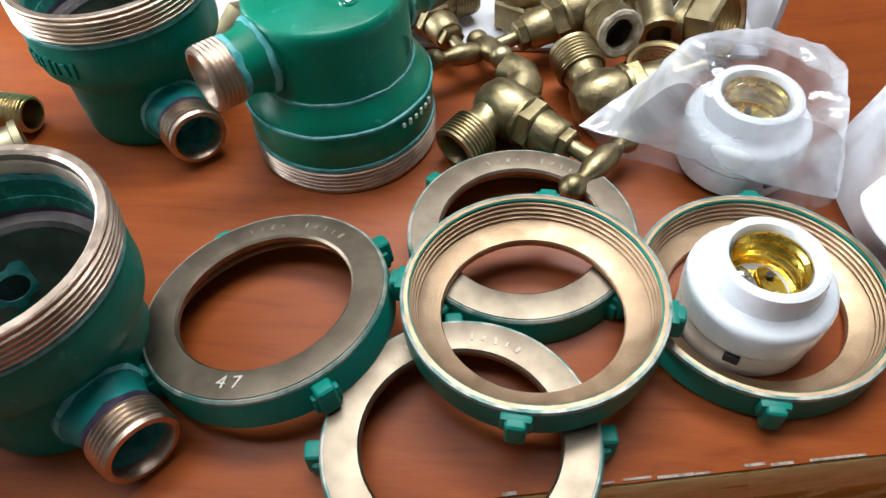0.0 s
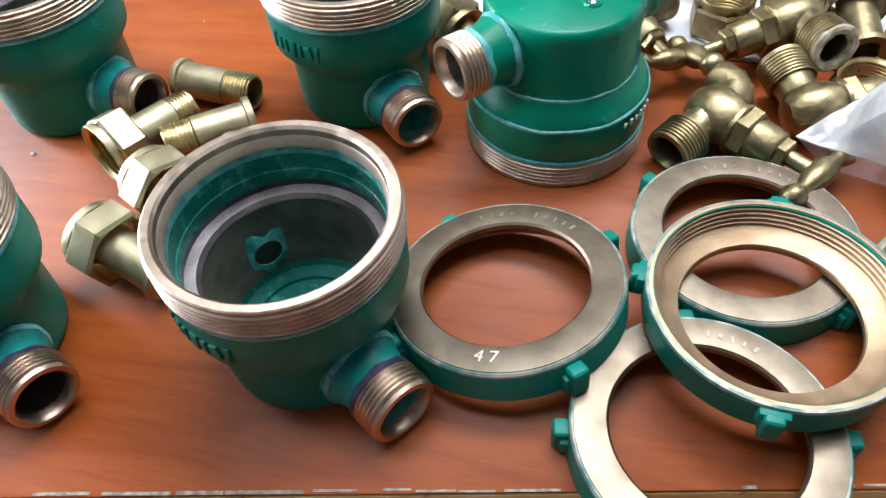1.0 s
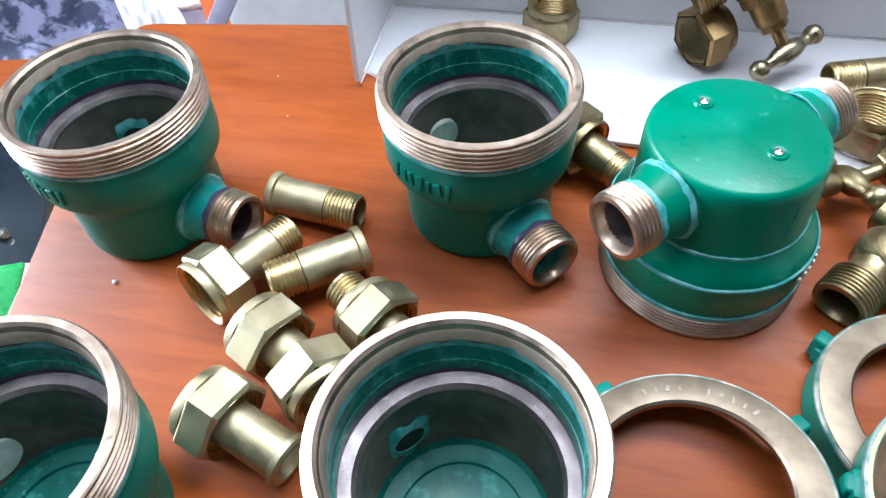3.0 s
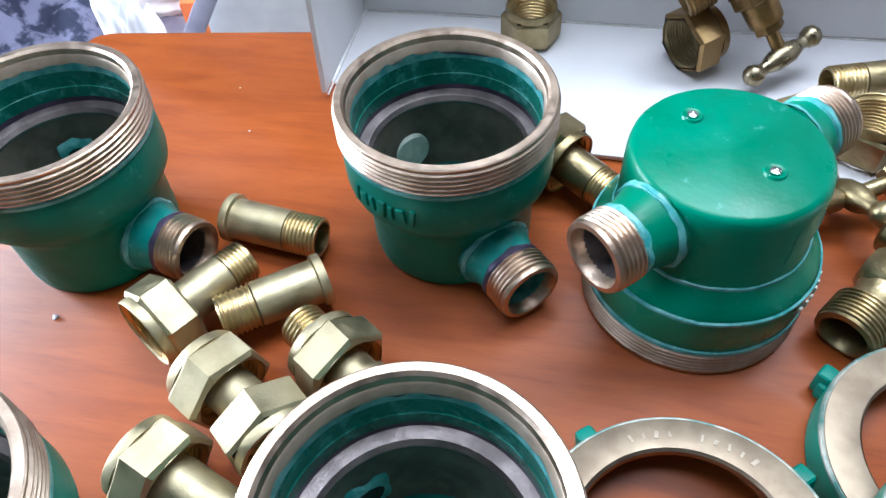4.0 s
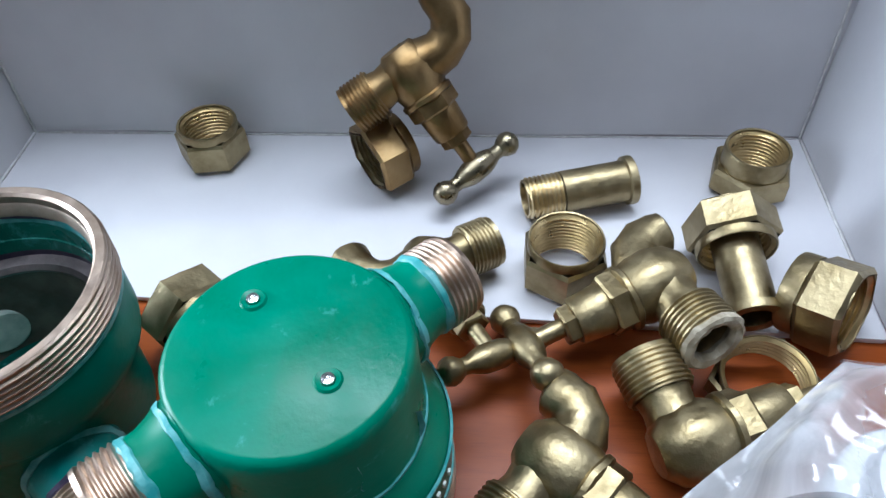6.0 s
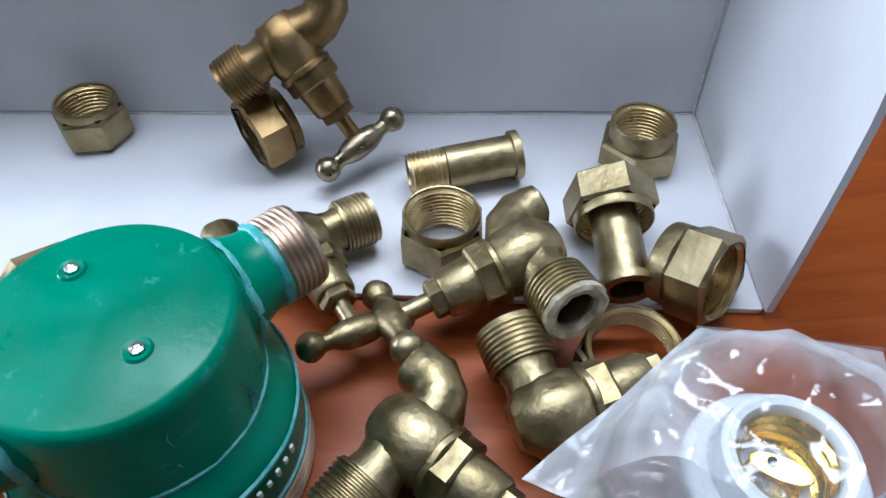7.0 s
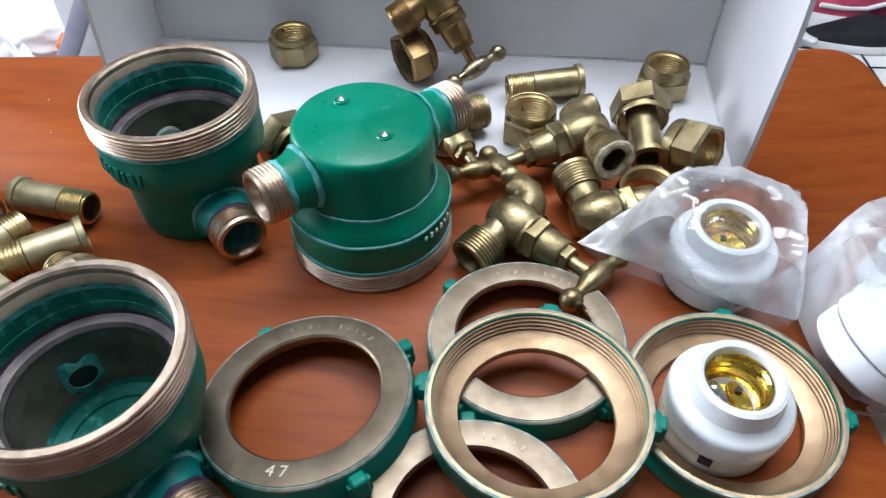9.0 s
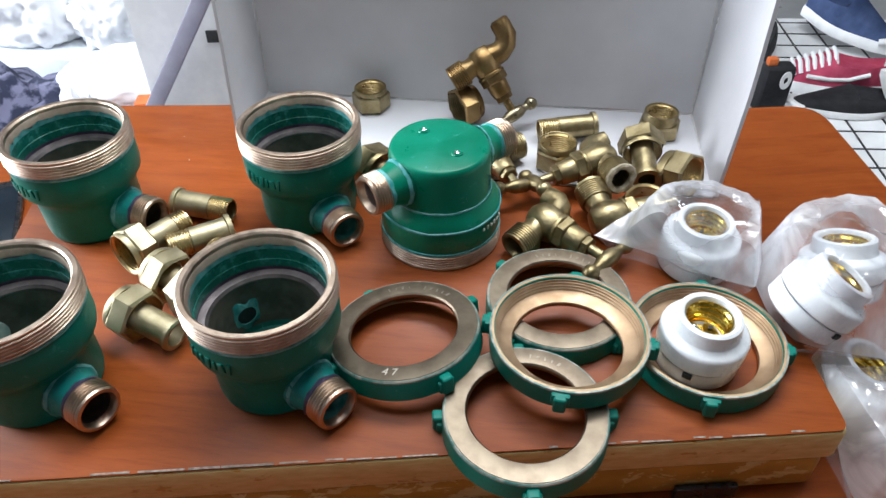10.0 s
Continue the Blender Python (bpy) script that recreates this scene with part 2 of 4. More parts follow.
def part(name, bm, material, parent=None, label="", smooth=True, m=None):
    me = bpy.data.meshes.new(name)
    bmesh.ops.recalc_face_normals(bm, faces=bm.faces[:])
    if smooth:
        for f in bm.faces:
            f.smooth = True
        for e in bm.edges:
            if len(e.link_faces) == 2 and e.calc_face_angle(0) > radians(34):
                e.smooth = False
    bm.to_mesh(me)
    bm.free()
    me.materials.append(material)
    ob = new(name, me)
    if parent:
        ob.parent = parent
    if m is not None:
        ob.matrix_basis = m
    if label:
        ob["label"] = label
    return ob


def thing(name, label, category, m=None, group="", kind=""):
    ob = new(name)
    ob.empty_display_size = 0.01
    if m is not None:
        ob.matrix_basis = m
    return tagged(ob, label, category, group, kind)


def lathe(profile, seg=40, closed=True, bm=None, m=Matrix()):
    """Turn a profile of (radius, height) round z."""
    bm = bm or bmesh.new()
    rings = []
    for r, z in profile:
        if r < 1e-6:
            rings.append([bm.verts.new(m @ Vector((0, 0, z)))])
        else:
            rings.append([bm.verts.new(m @ Vector((r * math.cos(2 * math.pi * i / seg), r * math.sin(2 * math.pi * i / seg), z))) for i in range(seg)])
    pairs = list(zip(rings, rings[1:]))
    if closed:
        pairs.append((rings[-1], rings[0]))
    for a, b in pairs:
        if len(a) == 1 and len(b) == 1:
            continue
        for i in range(seg):
            j = (i + 1) % seg
            q = [a[i % len(a)], a[j % len(a)], b[j % len(b)], b[i % len(b)]]
            u = []
            for v in q:
                if v not in u:
                    u.append(v)
            if len(u) > 2:
                bm.faces.new(u)
    return bm


def box(sx, sy, sz, m=Matrix(), bevel=0.0, bm=None, seg=2):
    own = bmesh.new()
    bmesh.ops.create_cube(own, size=1.0, matrix=Matrix.Diagonal((sx, sy, sz, 1)))
    if bevel:
        bmesh.ops.bevel(own, geom=own.edges[:], offset=bevel, segments=seg, profile=0.6, affect="EDGES")
    bmesh.ops.transform(own, matrix=m, verts=own.verts)
    if bm is None:
        return own
    me = bpy.data.meshes.new("tmp")
    own.to_mesh(me)
    own.free()
    bm.from_mesh(me)
    bpy.data.meshes.remove(me)
    return bm


def thread(r, z0, z1, pitch=0.0018, depth=0.0009):
    """Ridges of a screw thread as profile points from z0 to z1."""
    n = max(2, int(abs(z1 - z0) / pitch))
    pts = []
    for i in range(n):
        a, b = z0 + (z1 - z0) * i / n, z0 + (z1 - z0) * (i + 1) / n
        w = b - a
        pts += [(r - depth, a + 0.1 * w), (r, a + 0.4 * w), (r, a + 0.6 * w), (r - depth, a + 0.9 * w)]
    return pts


def tube(points, radii, seg=20, cap=True, bm=None):
    """A round bar along points."""
    bm = bm or bmesh.new()
    rings = []
    pts = [Vector(p) for p in points]
    up = Vector((0.13, 0.31, 0.94))
    for i, p in enumerate(pts):
        d = (pts[min(i + 1, len(pts) - 1)] - pts[max(i - 1, 0)]).normalized()
        s = d.cross(up)
        s = s.normalized() if s.length > 1e-4 else Vector((1, 0, 0))
        u = s.cross(d).normalized()
        r = radii[i] if isinstance(radii, (list, tuple)) else radii
        rings.append([bm.verts.new(p + r * (math.cos(2 * math.pi * k / seg) * s + math.sin(2 * math.pi * k / seg) * u)) for k in range(seg)])
    for a, b in zip(rings, rings[1:]):
        for k in range(seg):
            j = (k + 1) % seg
            bm.faces.new((a[k], a[j], b[j], b[k]))
    if cap:
        bm.faces.new(rings[0][::-1])
        bm.faces.new(rings[-1])
    return bm


def axes(origin, x, z):
    """A pose whose z axis is z and whose x axis is as near x as can be."""
    z = Vector(z).normalized()
    x = Vector(x)
    x = (x - z * x.dot(z)).normalized()
    y = z.cross(x)
    m = Matrix((x, y, z)).transposed().to_4x4()
    return Matrix.Translation(origin) @ m


def along(p, d):
    """A pose at p whose z axis points along d."""
    d = Vector(d).normalized()
    return axes(p, (0, 0, 1) if abs(d.z) < 0.9 else (1, 0, 0), d)


def rounded_slab(corners, radii, z0, z1, bevel=0.002, seg=6):
    """A slab over a polygon with rounded corners."""
    out = []
    n = len(corners)
    for i in range(n):
        p, a, b = Vector(corners[i]), Vector(corners[i - 1]), Vector(corners[(i + 1) % n])
        r = radii[i]
        u, v = (a - p).normalized(), (b - p).normalized()
        for k in range(seg + 1):
            t = k / seg
            out.append(p + u * r * (1 - t) ** 2 + v * r * t ** 2)
    bm = bmesh.new()
    cx = sum(out, Vector((0, 0))) / len(out)
    rings = []
    for z, inset in ((z0, bevel), (z0 + bevel, 0), (z1 - bevel, 0), (z1 - bevel * 0.3, bevel * 0.3), (z1, bevel)):
        rings.append([bm.verts.new((*(p - (p - cx).normalized() * inset), z)) for p in out])
    for a, b in zip(rings, rings[1:]):
        for k in range(len(out)):
            j = (k + 1) % len(out)
            bm.faces.new((a[k], a[j], b[j], b[k]))
    bm.faces.new(rings[0][::-1])
    bm.faces.new(rings[-1])
    return bm


# ---------------------------------------------------------------- room
def slab(name, sx, sy, sz, x, y, z, material, label, category, bevel=0.0):
    ob = part(name, box(sx, sy, sz, bevel=bevel), material, smooth=False)
    ob.matrix_basis = pose(x, y, z)
    return tagged(ob, label, category, kind="structure")


slab("floor", 6.2, 6.2, 0.1, 0, 0.5, FLOOR - 0.05, M_FLOOR, "pale tiled shop floor", "floor")
# ceiling and walls are out of view, added to hold back ambient light
slab("ceiling", 6.2, 6.2, 0.1, 0, 0.5, CEIL + 0.05, M_WALL, "unseen grey ceiling added to close the room", "ceiling")
slab("wall_north", 6.2, 0.1, CEIL - FLOOR, 0, 3.55, (CEIL + FLOOR) / 2, M_WALL, "unseen grey wall added to close the room", "wall")
slab("wall_south", 6.2, 0.1, CEIL - FLOOR, 0, -2.55, (CEIL + FLOOR) / 2, M_WALL, "unseen grey wall added to close the room", "wall")
slab("wall_east", 0.1, 6.0, CEIL - FLOOR, 3.05, 0.5, (CEIL + FLOOR) / 2, M_WALL, "unseen grey wall added to close the room", "wall")
# the unseen west wall has a wide shop opening
slab("wall_west", 0.1, 1.4, CEIL - FLOOR, -3.05, -1.8, (CEIL + FLOOR) / 2, M_WALL, "unseen grey wall added beside the opening", "wall")
slab("wall_west_far", 0.1, 1.7, CEIL - FLOOR, -3.05, 2.65, (CEIL + FLOOR) / 2, M_WALL, "unseen grey wall added beside the opening", "wall")
slab("wall_west_top", 0.1, 2.9, 0.25, -3.05, 0.35, CEIL - 0.125, M_WALL, "unseen lintel added over the opening", "wall")

# ---------------------------------------------------------------- table and case
TURN_TABLE = 10.3
table = thing("table", "red-brown varnished wooden table under the case", "table", pose(0.450, 0.716, 0, 0, 0, TURN_TABLE))
part("tabletop", rounded_slab([(0, 0), (-1.25, 0), (-1.25, -0.8), (0, -0.8)], [0.035] * 4, -0.096, -0.066, 0.003), M_WOOD, table)
for lx, ly in ((-0.07, -0.07), (-1.18, -0.07), (-1.18, -0.73), (-0.07, -0.73)):
    part("leg", box(0.05, 0.05, -0.096 - FLOOR, pose(lx, ly, (FLOOR - 0.092) / 2), 0.004), M_WOOD, table)

CASE = [(-0.219, 0.1130), (0.3235, 0.2135), (0.262, 0.588), (-0.312, 0.520)]
case = thing("wooden_case", "flat red wooden case with flaked brown varnish edges", "case")
part("lid", rounded_slab(CASE, [0.008, 0.008, 0.02, 0.02], -0.0290, -0.0012, 0.0035), M_EDGE, case, "brown varnish flaked to pale wood")
part("top_panel", rounded_slab([(x * 0.995 + 0.0001, y * 0.995 + 0.0017) for x, y in CASE], [0.008, 0.008, 0.02, 0.02], -0.0012, 0.0, 0.0004), M_WOOD, case, "red varnished wood panel")
part("body", rounded_slab([(x * 0.99 + 0.0002, y * 0.988 + 0.006) for x, y in CASE], [0.008, 0.008, 0.02, 0.02], -0.0658, -0.0330, 0.0055), M_EDGELOW, case)
lip_bm = bmesh.new()
rl = random.Random(4)
a0, a1 = Vector(CASE[0]), Vector(CASE[1])
q = 0.004
while q < 0.985:
    step = rl.uniform(0.008, 0.06)
    p0, p1 = a0.lerp(a1, q), a0.lerp(a1, min(q + step, 0.992))
    mid, ln = (p0 + p1) / 2, (p1 - p0).length
    if rl.random() < 0.62:
        box(ln * rl.uniform(0.7, 1.0), rl.uniform(0.0007, 0.0016), 0.0008, pose(mid.x, mid.y + 0.0018 + rl.uniform(-0.0005, 0.0005), 0.0, 0, 0, math.degrees(math.atan2((a1 - a0).y, (a1 - a0).x)) + rl.uniform(-0.5, 0.5)), 0.0, lip_bm)
    q += step
part("worn_edge_strip", lip_bm, M_LIP, case, "grey worn edge strip", smooth=False)["kind"] = "stuff"
fdir = (Vector(CASE[1]) - Vector(CASE[0])).normalized()
fang = math.degrees(math.atan2(fdir.y, fdir.x))
lt = Vector(CASE[1]) - fdir * 0.075
latch = part("latch", box(0.040, 0.004, 0.012, pose(lt.x, lt.y + 0.0010, -0.0585, 0, 0, fang), 0.001), M_BLACK, case, "small dark metal latch")

# ---------------------------------------------------------------- water meter bodies
TALL = 1.107


def up_scaled(profile):
    return [(r * 0.97, z * TALL) for r, z in profile]


COLLAR = [(0.0415, 0.0600), (0.0456, 0.0600), (0.0456, 0.0612)] + thread(0.0470, 0.0612, 0.0716, 0.0020, 0.0010) + \
         [(0.0464, 0.0720), (0.0464, 0.0728), (0.0458, 0.0732), (0.0430, 0.0732), (0.0418, 0.0722), (0.0412, 0.0690)]


def meter(label, spin, at, glossy=False, inverted=False, wax=False, lettering=True, teal_bore=True, port=122):
    up = pose(at[0], at[1], 0, 0, 0, spin) if not inverted else pose(at[0], at[1], 0.0732 * TALL, 180, 0, spin)
    t = thing("water_meter_body", label, "meter body", up, group="water meter bodies on the case")
    green = M_GREEN_GLOSS if glossy else M_GREEN
    outer = [(0, 0), (0.0344, 0), (0.0358, 0.0006), (0.0368, 0.0018), (0.0375, 0.005), (0.0380, 0.029), (0.0388, 0.0315), (0.0425, 0.0365),
             (0.0450, 0.0395), (0.0458, 0.043), (0.0460, 0.0575), (0.0452, 0.0598), (0.0440, 0.0604)]
    lip = [(0.0414, 0.0700), (0.0409, 0.0694), (0.0407, 0.0672), (0.0402, 0.0664), (0.0402, 0.0652)]
    band = [(0.0403, 0.0640), (0.0402, 0.0580), (0.0401, 0.0555), (0.0397, 0.0552), (0.0398, 0.0500)]
    chamber = [(0.0346, 0.0445), (0.0343, 0.0150), (0.0335, 0.0115)]
    bottom = [(0.0337, 0.0118), (0.0320, 0.0090), (0.0262, 0.0086), (0.0258, 0.0100), (0.0244, 0.0100), (0.0240, 0.0086), (0, 0.0084)]
    part("body", lathe(up_scaled(outer), 56, False), green, t)
    part("inner_lip", lathe(up_scaled(lip), 56, False), M_LIP_INSIDE, t, "bare beige inner lip")
    ragged = lathe(up_scaled([(0.0402, 0.0625), (0.0402, 0.0640), (0.0401, 0.0656)]), 72, False)
    for v in ragged.verts:
        if v.co.z > 0.0715:
            a = math.atan2(v.co.y, v.co.x)
            v.co.z += 0.0030 * noise.noise(Vector((math.cos(a) * 6 + at[0] * 90, math.sin(a) * 6, at[1] * 50)))
    part("ragged_edge", ragged, M_TEAL, t, "ragged teal paint edge inside")
    part("tarnish_band", lathe(up_scaled([(0.0404, 0.0664), (0.0404, 0.0630)]), 56, False), M_VIOLET, t, "violet tarnished band")
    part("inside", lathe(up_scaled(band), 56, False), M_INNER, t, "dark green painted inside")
    part("lower_band", lathe(up_scaled([(0.0398, 0.0500), (0.0400, 0.0465)]), 56, False), M_VIOLET, t, "violet tarnished band")
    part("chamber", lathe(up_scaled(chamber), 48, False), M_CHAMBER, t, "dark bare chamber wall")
    part("chamber_floor", lathe(up_scaled(bottom), 48, False), M_FLOORTEAL, t, "teal painted chamber floor")
    part("paint_edge", lathe(up_scaled([(0.0452, 0.0588), (0.0465, 0.0592), (0.0466, 0.0606), (0.0455, 0.0613)]), 56), M_TEAL, t, "teal paint line below the thread")
    part("threaded_rim", lathe(up_scaled(COLLAR), 64), M_BRONZE, t, "bare bronze threaded rim")
    part("inner_ledge", lathe(up_scaled([(0.0403, 0.0462), (0.0400, 0.0476), (0.0356, 0.0470), (0.0342, 0.0452), (0.0346, 0.0440)]), 48), M_GREYMETAL, t, "bare grey metal ledge")
    for side in (0, 180):
        m = pose(0, 0, 0.0175, 0, 0, side) @ pose(0, 0, 0, 0, 90, 0)
        stub = lathe([(0.0120, 0.0322), (0.0172, 0.0322), (0.0166, 0.0362), (0.0150, 0.0398), (0.0138, 0.0440), (0.0136, 0.0485), (0.0110, 0.0485)], 36)
        for v in stub.verts:
            if v.co.z < 0.0330:
                v.co.z = math.sqrt(0.0348 ** 2 - v.co.y ** 2)
            elif v.co.z < 0.0400:
                v.co += 0.0007 * noise.noise_vector(v.co * 150 + Vector(at + (side,)) * 9)
        bmesh.ops.transform(stub, matrix=m, verts=stub.verts)
        seam = lathe([(0.0150, 0.0340), (0.0170, 0.0346), (0.0174, 0.0358), (0.0164, 0.0376), (0.0150, 0.0376)], 48)
        for v in seam.verts:
            v.co.z = max(v.co.z, math.sqrt(0.0372 ** 2 - v.co.y ** 2) if v.co.z < 0.0350 else 0.0)
            v.co += 0.0008 * noise.noise_vector(v.co * 240 + Vector(at + (side,)) * 5)
        bmesh.ops.transform(seam, matrix=m, verts=seam.verts)
        pipe = part("outlet", stub, M_GREEN_GLOSS if glossy else M_OUTLET, t)
        part("chalky_seam", seam, M_TEAL, pipe, "chalky pale teal seam round the outlet")
        part("bore", lathe([(0.0108, 0.0590), (0.0102, 0.0530), (0.0100, 0.0400), (0.0, 0.0395)], 28, False, None, m), M_TEAL if teal_bore else M_GREYMETAL, pipe, "outlet bore")
        edge = lathe([(0.0136, 0.0466), (0.0143, 0.0474), (0.0144, 0.0492), (0.0134, 0.0502)], 40, True, None, m)
        for v in edge.verts:
            v.co += 0.0009 * noise.noise_vector(v.co * 260)
        part("ragged_paint", edge, M_VIOLET if not glossy else M_TEAL, pipe, "dark paint edge")
        part("thread", lathe([(0.0106, 0.0480), (0.0134, 0.0480)] + thread(0.0147, 0.0498, 0.0598, 0.0018, 0.0009) + [(0.0144, 0.0606), (0.0138, 0.0622), (0.0118, 0.0624), (0.0106, 0.0606)], 40, True, None, m), M_BRONZE, pipe, "bare bronze outlet thread")
    if lettering:
        # raised casting marks, unreadable
        for k in range(7):
            a = radians(226 - spin + k * 6.0)
            h = 0.0070 if k % 3 else 0.0092
            part("raised_mark", box(0.0020, 0.0024 + 0.0014 * (k % 2), h, pose(0.0446 * math.cos(a), 0.0446 * math.sin(a), 0.0535, 8 * (k % 3 - 1), 0, math.degrees(a)), 0.0007), green, t)
    if glossy:
        for rr, zz in ((0.0376, 0.0345), (0.0450, 0.0465)):
            ring = lathe([(rr - 0.0006, zz - 0.0010), (rr + 0.0003, zz - 0.0005), (rr + 0.0003, zz + 0.0007), (rr - 0.0006, zz + 0.0012)], 60)
            for v in ring.verts:
                v.co.z += 0.0008 * noise.noise(v.co * 120)
            part("rubbed_edge", ring, M_TEAL, t, "pale rubbed paint edge")
    if inverted:
        for k in range(6):
            a = radians(80 + k * 5.2 - 22)
            part("raised_mark", box(0.0011, 0.0018, 0.0024 if k % 2 else 0.0034, pose(0.0458 * math.cos(a), 0.0458 * math.sin(a), 0.051, 0, 0, math.degrees(a)), 0.0005), M_LETTER, t, "rubbed pale casting mark")
        for sx, sy in ((0.0014, -0.0205), (0.0021, 0.0173)):
            m = pose(sx, sy, -0.0001)
            part("screw_boss", lathe([(0.0022, 0.0008), (0.0022, -0.0004), (0.0036, -0.0008), (0.0044, 0.0004)], 20, False, None, m), green, t)
            part("screw", lathe([(0.0021, 0.0004), (0.0019, -0.0012), (0.0008, -0.0016), (0, -0.0010)], 16, False, None, m), M_STEEL, t, "bright screw end")
    pm = pose(0, 0, 0, 0, 0, port - spin) @ pose(0.0336, 0, 0.0245, 0, -90, 0)
    if wax:
        part("port_cap", lathe([(0.0, 0.0018), (0.0092, 0.0016), (0.0106, 0.0006), (0.0110, -0.0008)], 24, False, None, pm), M_LETTER, t, "pale round cap inside")
    else:
        pad = lathe([(0.0060, 0.0004), (0.0066, 0.0016), (0.0112, 0.0012), (0.0150, -0.0014)], 40, False)
        for v in pad.verts:
            wide = math.hypot(v.co.x, v.co.y)
            if wide > 0.008:
                v.co.xy *= 1.0 + 0.45 * noise.noise(Vector((v.co.x, v.co.y, 0.0)) / wide * 1.7 + Vector(at + (0.0,)) * 30)
        bmesh.ops.transform(pad, matrix=pm, verts=pad.verts)
        part("inner_port", pad, M_TEAL, t, "teal painted port inside")
        # flat disc: the port's inner shade is put into its colour
        part("port_hole_shade", lathe([(0.0, 0.0010), (0.0064, 0.0012)], 24, False, None, pm), M_DARK, t, "flat dark disc for the shade in the port hole")
    return t


meter("open green cast meter body with bronze rim beside a ring nut", -37, (-0.0248, 0.2200), port=136)
meter("open green meter body before the cardboard box", -48, (-0.0460, 0.3862), wax=True, port=135)
meter("open green meter body near a phone", -15, (-0.2130, 0.3570), teal_bore=False)
meter("open green meter body at the case's front edge", -27, (-0.1680, 0.1945), wax=True, teal_bore=False, port=158)
meter("glossy green meter body turned upside down on its rim", 44, (0.0614, 0.3672), glossy=True, inverted=True, lettering=False, teal_bore=False)


# ---------------------------------------------------------------- ring nuts
RING = 1.10


def ring_lathe(profile, seg, tall):
    return lathe([(rr, zz * tall) for rr, zz in profile], seg)


def ring_nut(label, m, digits=False, flipped=False, lug_turn=0):
    """A ring nut lying with its flange up; flipped, with its thread up."""
    base = m @ (pose(0, 0, 0.0149 * RING, 180, 0, 0) if flipped else Matrix())
    t = thing("ring_nut", label, "ring nut", base, group="ring nuts")
    part("outer_wall", ring_lathe([(0.0455, 0.0), (0.0480, 0.0), (0.0488, 0.0010), (0.0486, 0.0112), (0.0481, 0.0134), (0.0474, 0.0138), (0.0455, 0.0130)], 72, RING), M_GREEN, t)
    part("flange", ring_lathe([(0.0456, 0.0100), (0.0472, 0.0132), (0.0468, 0.0145), (0.0400, 0.0149), (0.0352, 0.0145), (0.0342, 0.0136), (0.0342, 0.0116), (0.0348, 0.0108), (0.0440, 0.0086)], 72, RING), M_GOLD if flipped else M_FACE, t, "rubbed bronze flange")
    if flipped:
        cut = [(rr - 0.42 * zz, zz) for rr, zz in thread(0.0456, 0.0078, 0.0008, 0.00172, -0.0010)]
        bowl = [(0.0474, -0.0004), (0.0474, 0.0008), (0.0458, 0.0110), (0.0352, 0.0112), (0.0346, 0.0107), (0.0400, 0.0092), (0.0418, 0.0084)] + cut + [(0.0460, -0.0004)]
        part("inner_thread", ring_lathe(bowl, 72, RING), M_GOLD, t, "bronze bowl with thread lines")
    else:
        part("inner_thread", ring_lathe([(0.0453, 0.0003), (0.0456, 0.0110), (0.0440, 0.0103)] + thread(0.0442, 0.0085, 0.0012, 0.0019, -0.0010) + [(0.0448, 0.0004)], 72, RING), M_GOLD, t, "bronze inner thread")
    part("worn_edge", ring_lathe([(0.0470, 0.0128), (0.0484, 0.0126), (0.0483, 0.0135), (0.0476, 0.0142), (0.0469, 0.0141)] if not flipped else [(0.0474, -0.0005), (0.0486, -0.0004), (0.0489, 0.0008), (0.0476, 0.0010)], 72, RING), M_WORN, t, "rubbed grey-teal edge")
    for k in range(4):
        a = lug_turn + 90 * k
        lm = pose(0, 0, 0, 0, 0, a)
        lug = box(0.0066, 0.0074, 0.0120, lm @ pose(0.0508, 0.0, 0.0070), 0.0020, seg=3)
        box(0.0046, 0.0110, 0.0085, lm @ pose(0.0494, 0.0, 0.0050), 0.0018, lug)
        part("lug", lug, M_GREEN, t)
    if not flipped:
        for k in range(9):
            a = radians(52 + k * 6.5 + (9 if k > 4 else 0))
            part("stamped_mark", box(0.0030 - 0.0008 * (k % 2), 0.0009 + 0.0005 * (k % 3 == 0), 0.0003, pose(0.0402 * math.cos(a), 0.0402 * math.sin(a), 0.01488 * RING, 0, 0, math.degrees(a) + 12 * (k % 3 - 1)), 0.0), M_STAMP, t)
    if digits:
        for ch, a in (("4", -96), ("7", -88)):
            cu = bpy.data.curves.new("digit", "FONT")
            cu.body, cu.size, cu.extrude, cu.align_x, cu.align_y = ch, 0.0075, 0.0002, "CENTER", "CENTER"
            cu.materials.append(M_MARK)
            txt = new("digit_curve", cu)
            bpy.context.view_layer.update()
            me = bpy.data.meshes.new_from_object(txt.evaluated_get(bpy.context.evaluated_depsgraph_get()))
            bpy.data.objects.remove(txt)
            ob = new("stamped_digit", me)
            ob.parent = t
            ob.matrix_basis = pose(0, 0, 0, 0, 0, a) @ pose(0.0405, 0, 0.0150 * RING, 0, 0, 90)
            ob["label"] = "bright stamped digit"
    return t


ring_nut("bronze ring nut with green outside stamped 47 leaning on another", axes((0.0548, 0.2428, 0.0078), (1, 0, 0), (-0.125, 0.105, 0.985)), digits=True, lug_turn=38)
ring_nut("bronze-faced green ring nut overhanging the case's worn edge", pose(0.1318, 0.1952, 0.0002, 0, 0, 10), lug_turn=-3)
ring_nut("bronze-faced green ring nut partly under another ring", pose(0.1508, 0.2915, 0.0002, 0, 0, 0), lug_turn=-38)
ring_nut("green ring nut with thread up lying across two rings", pose(0.1555, 0.2452, 0.0170, 0, 0, 0), flipped=True, lug_turn=6)
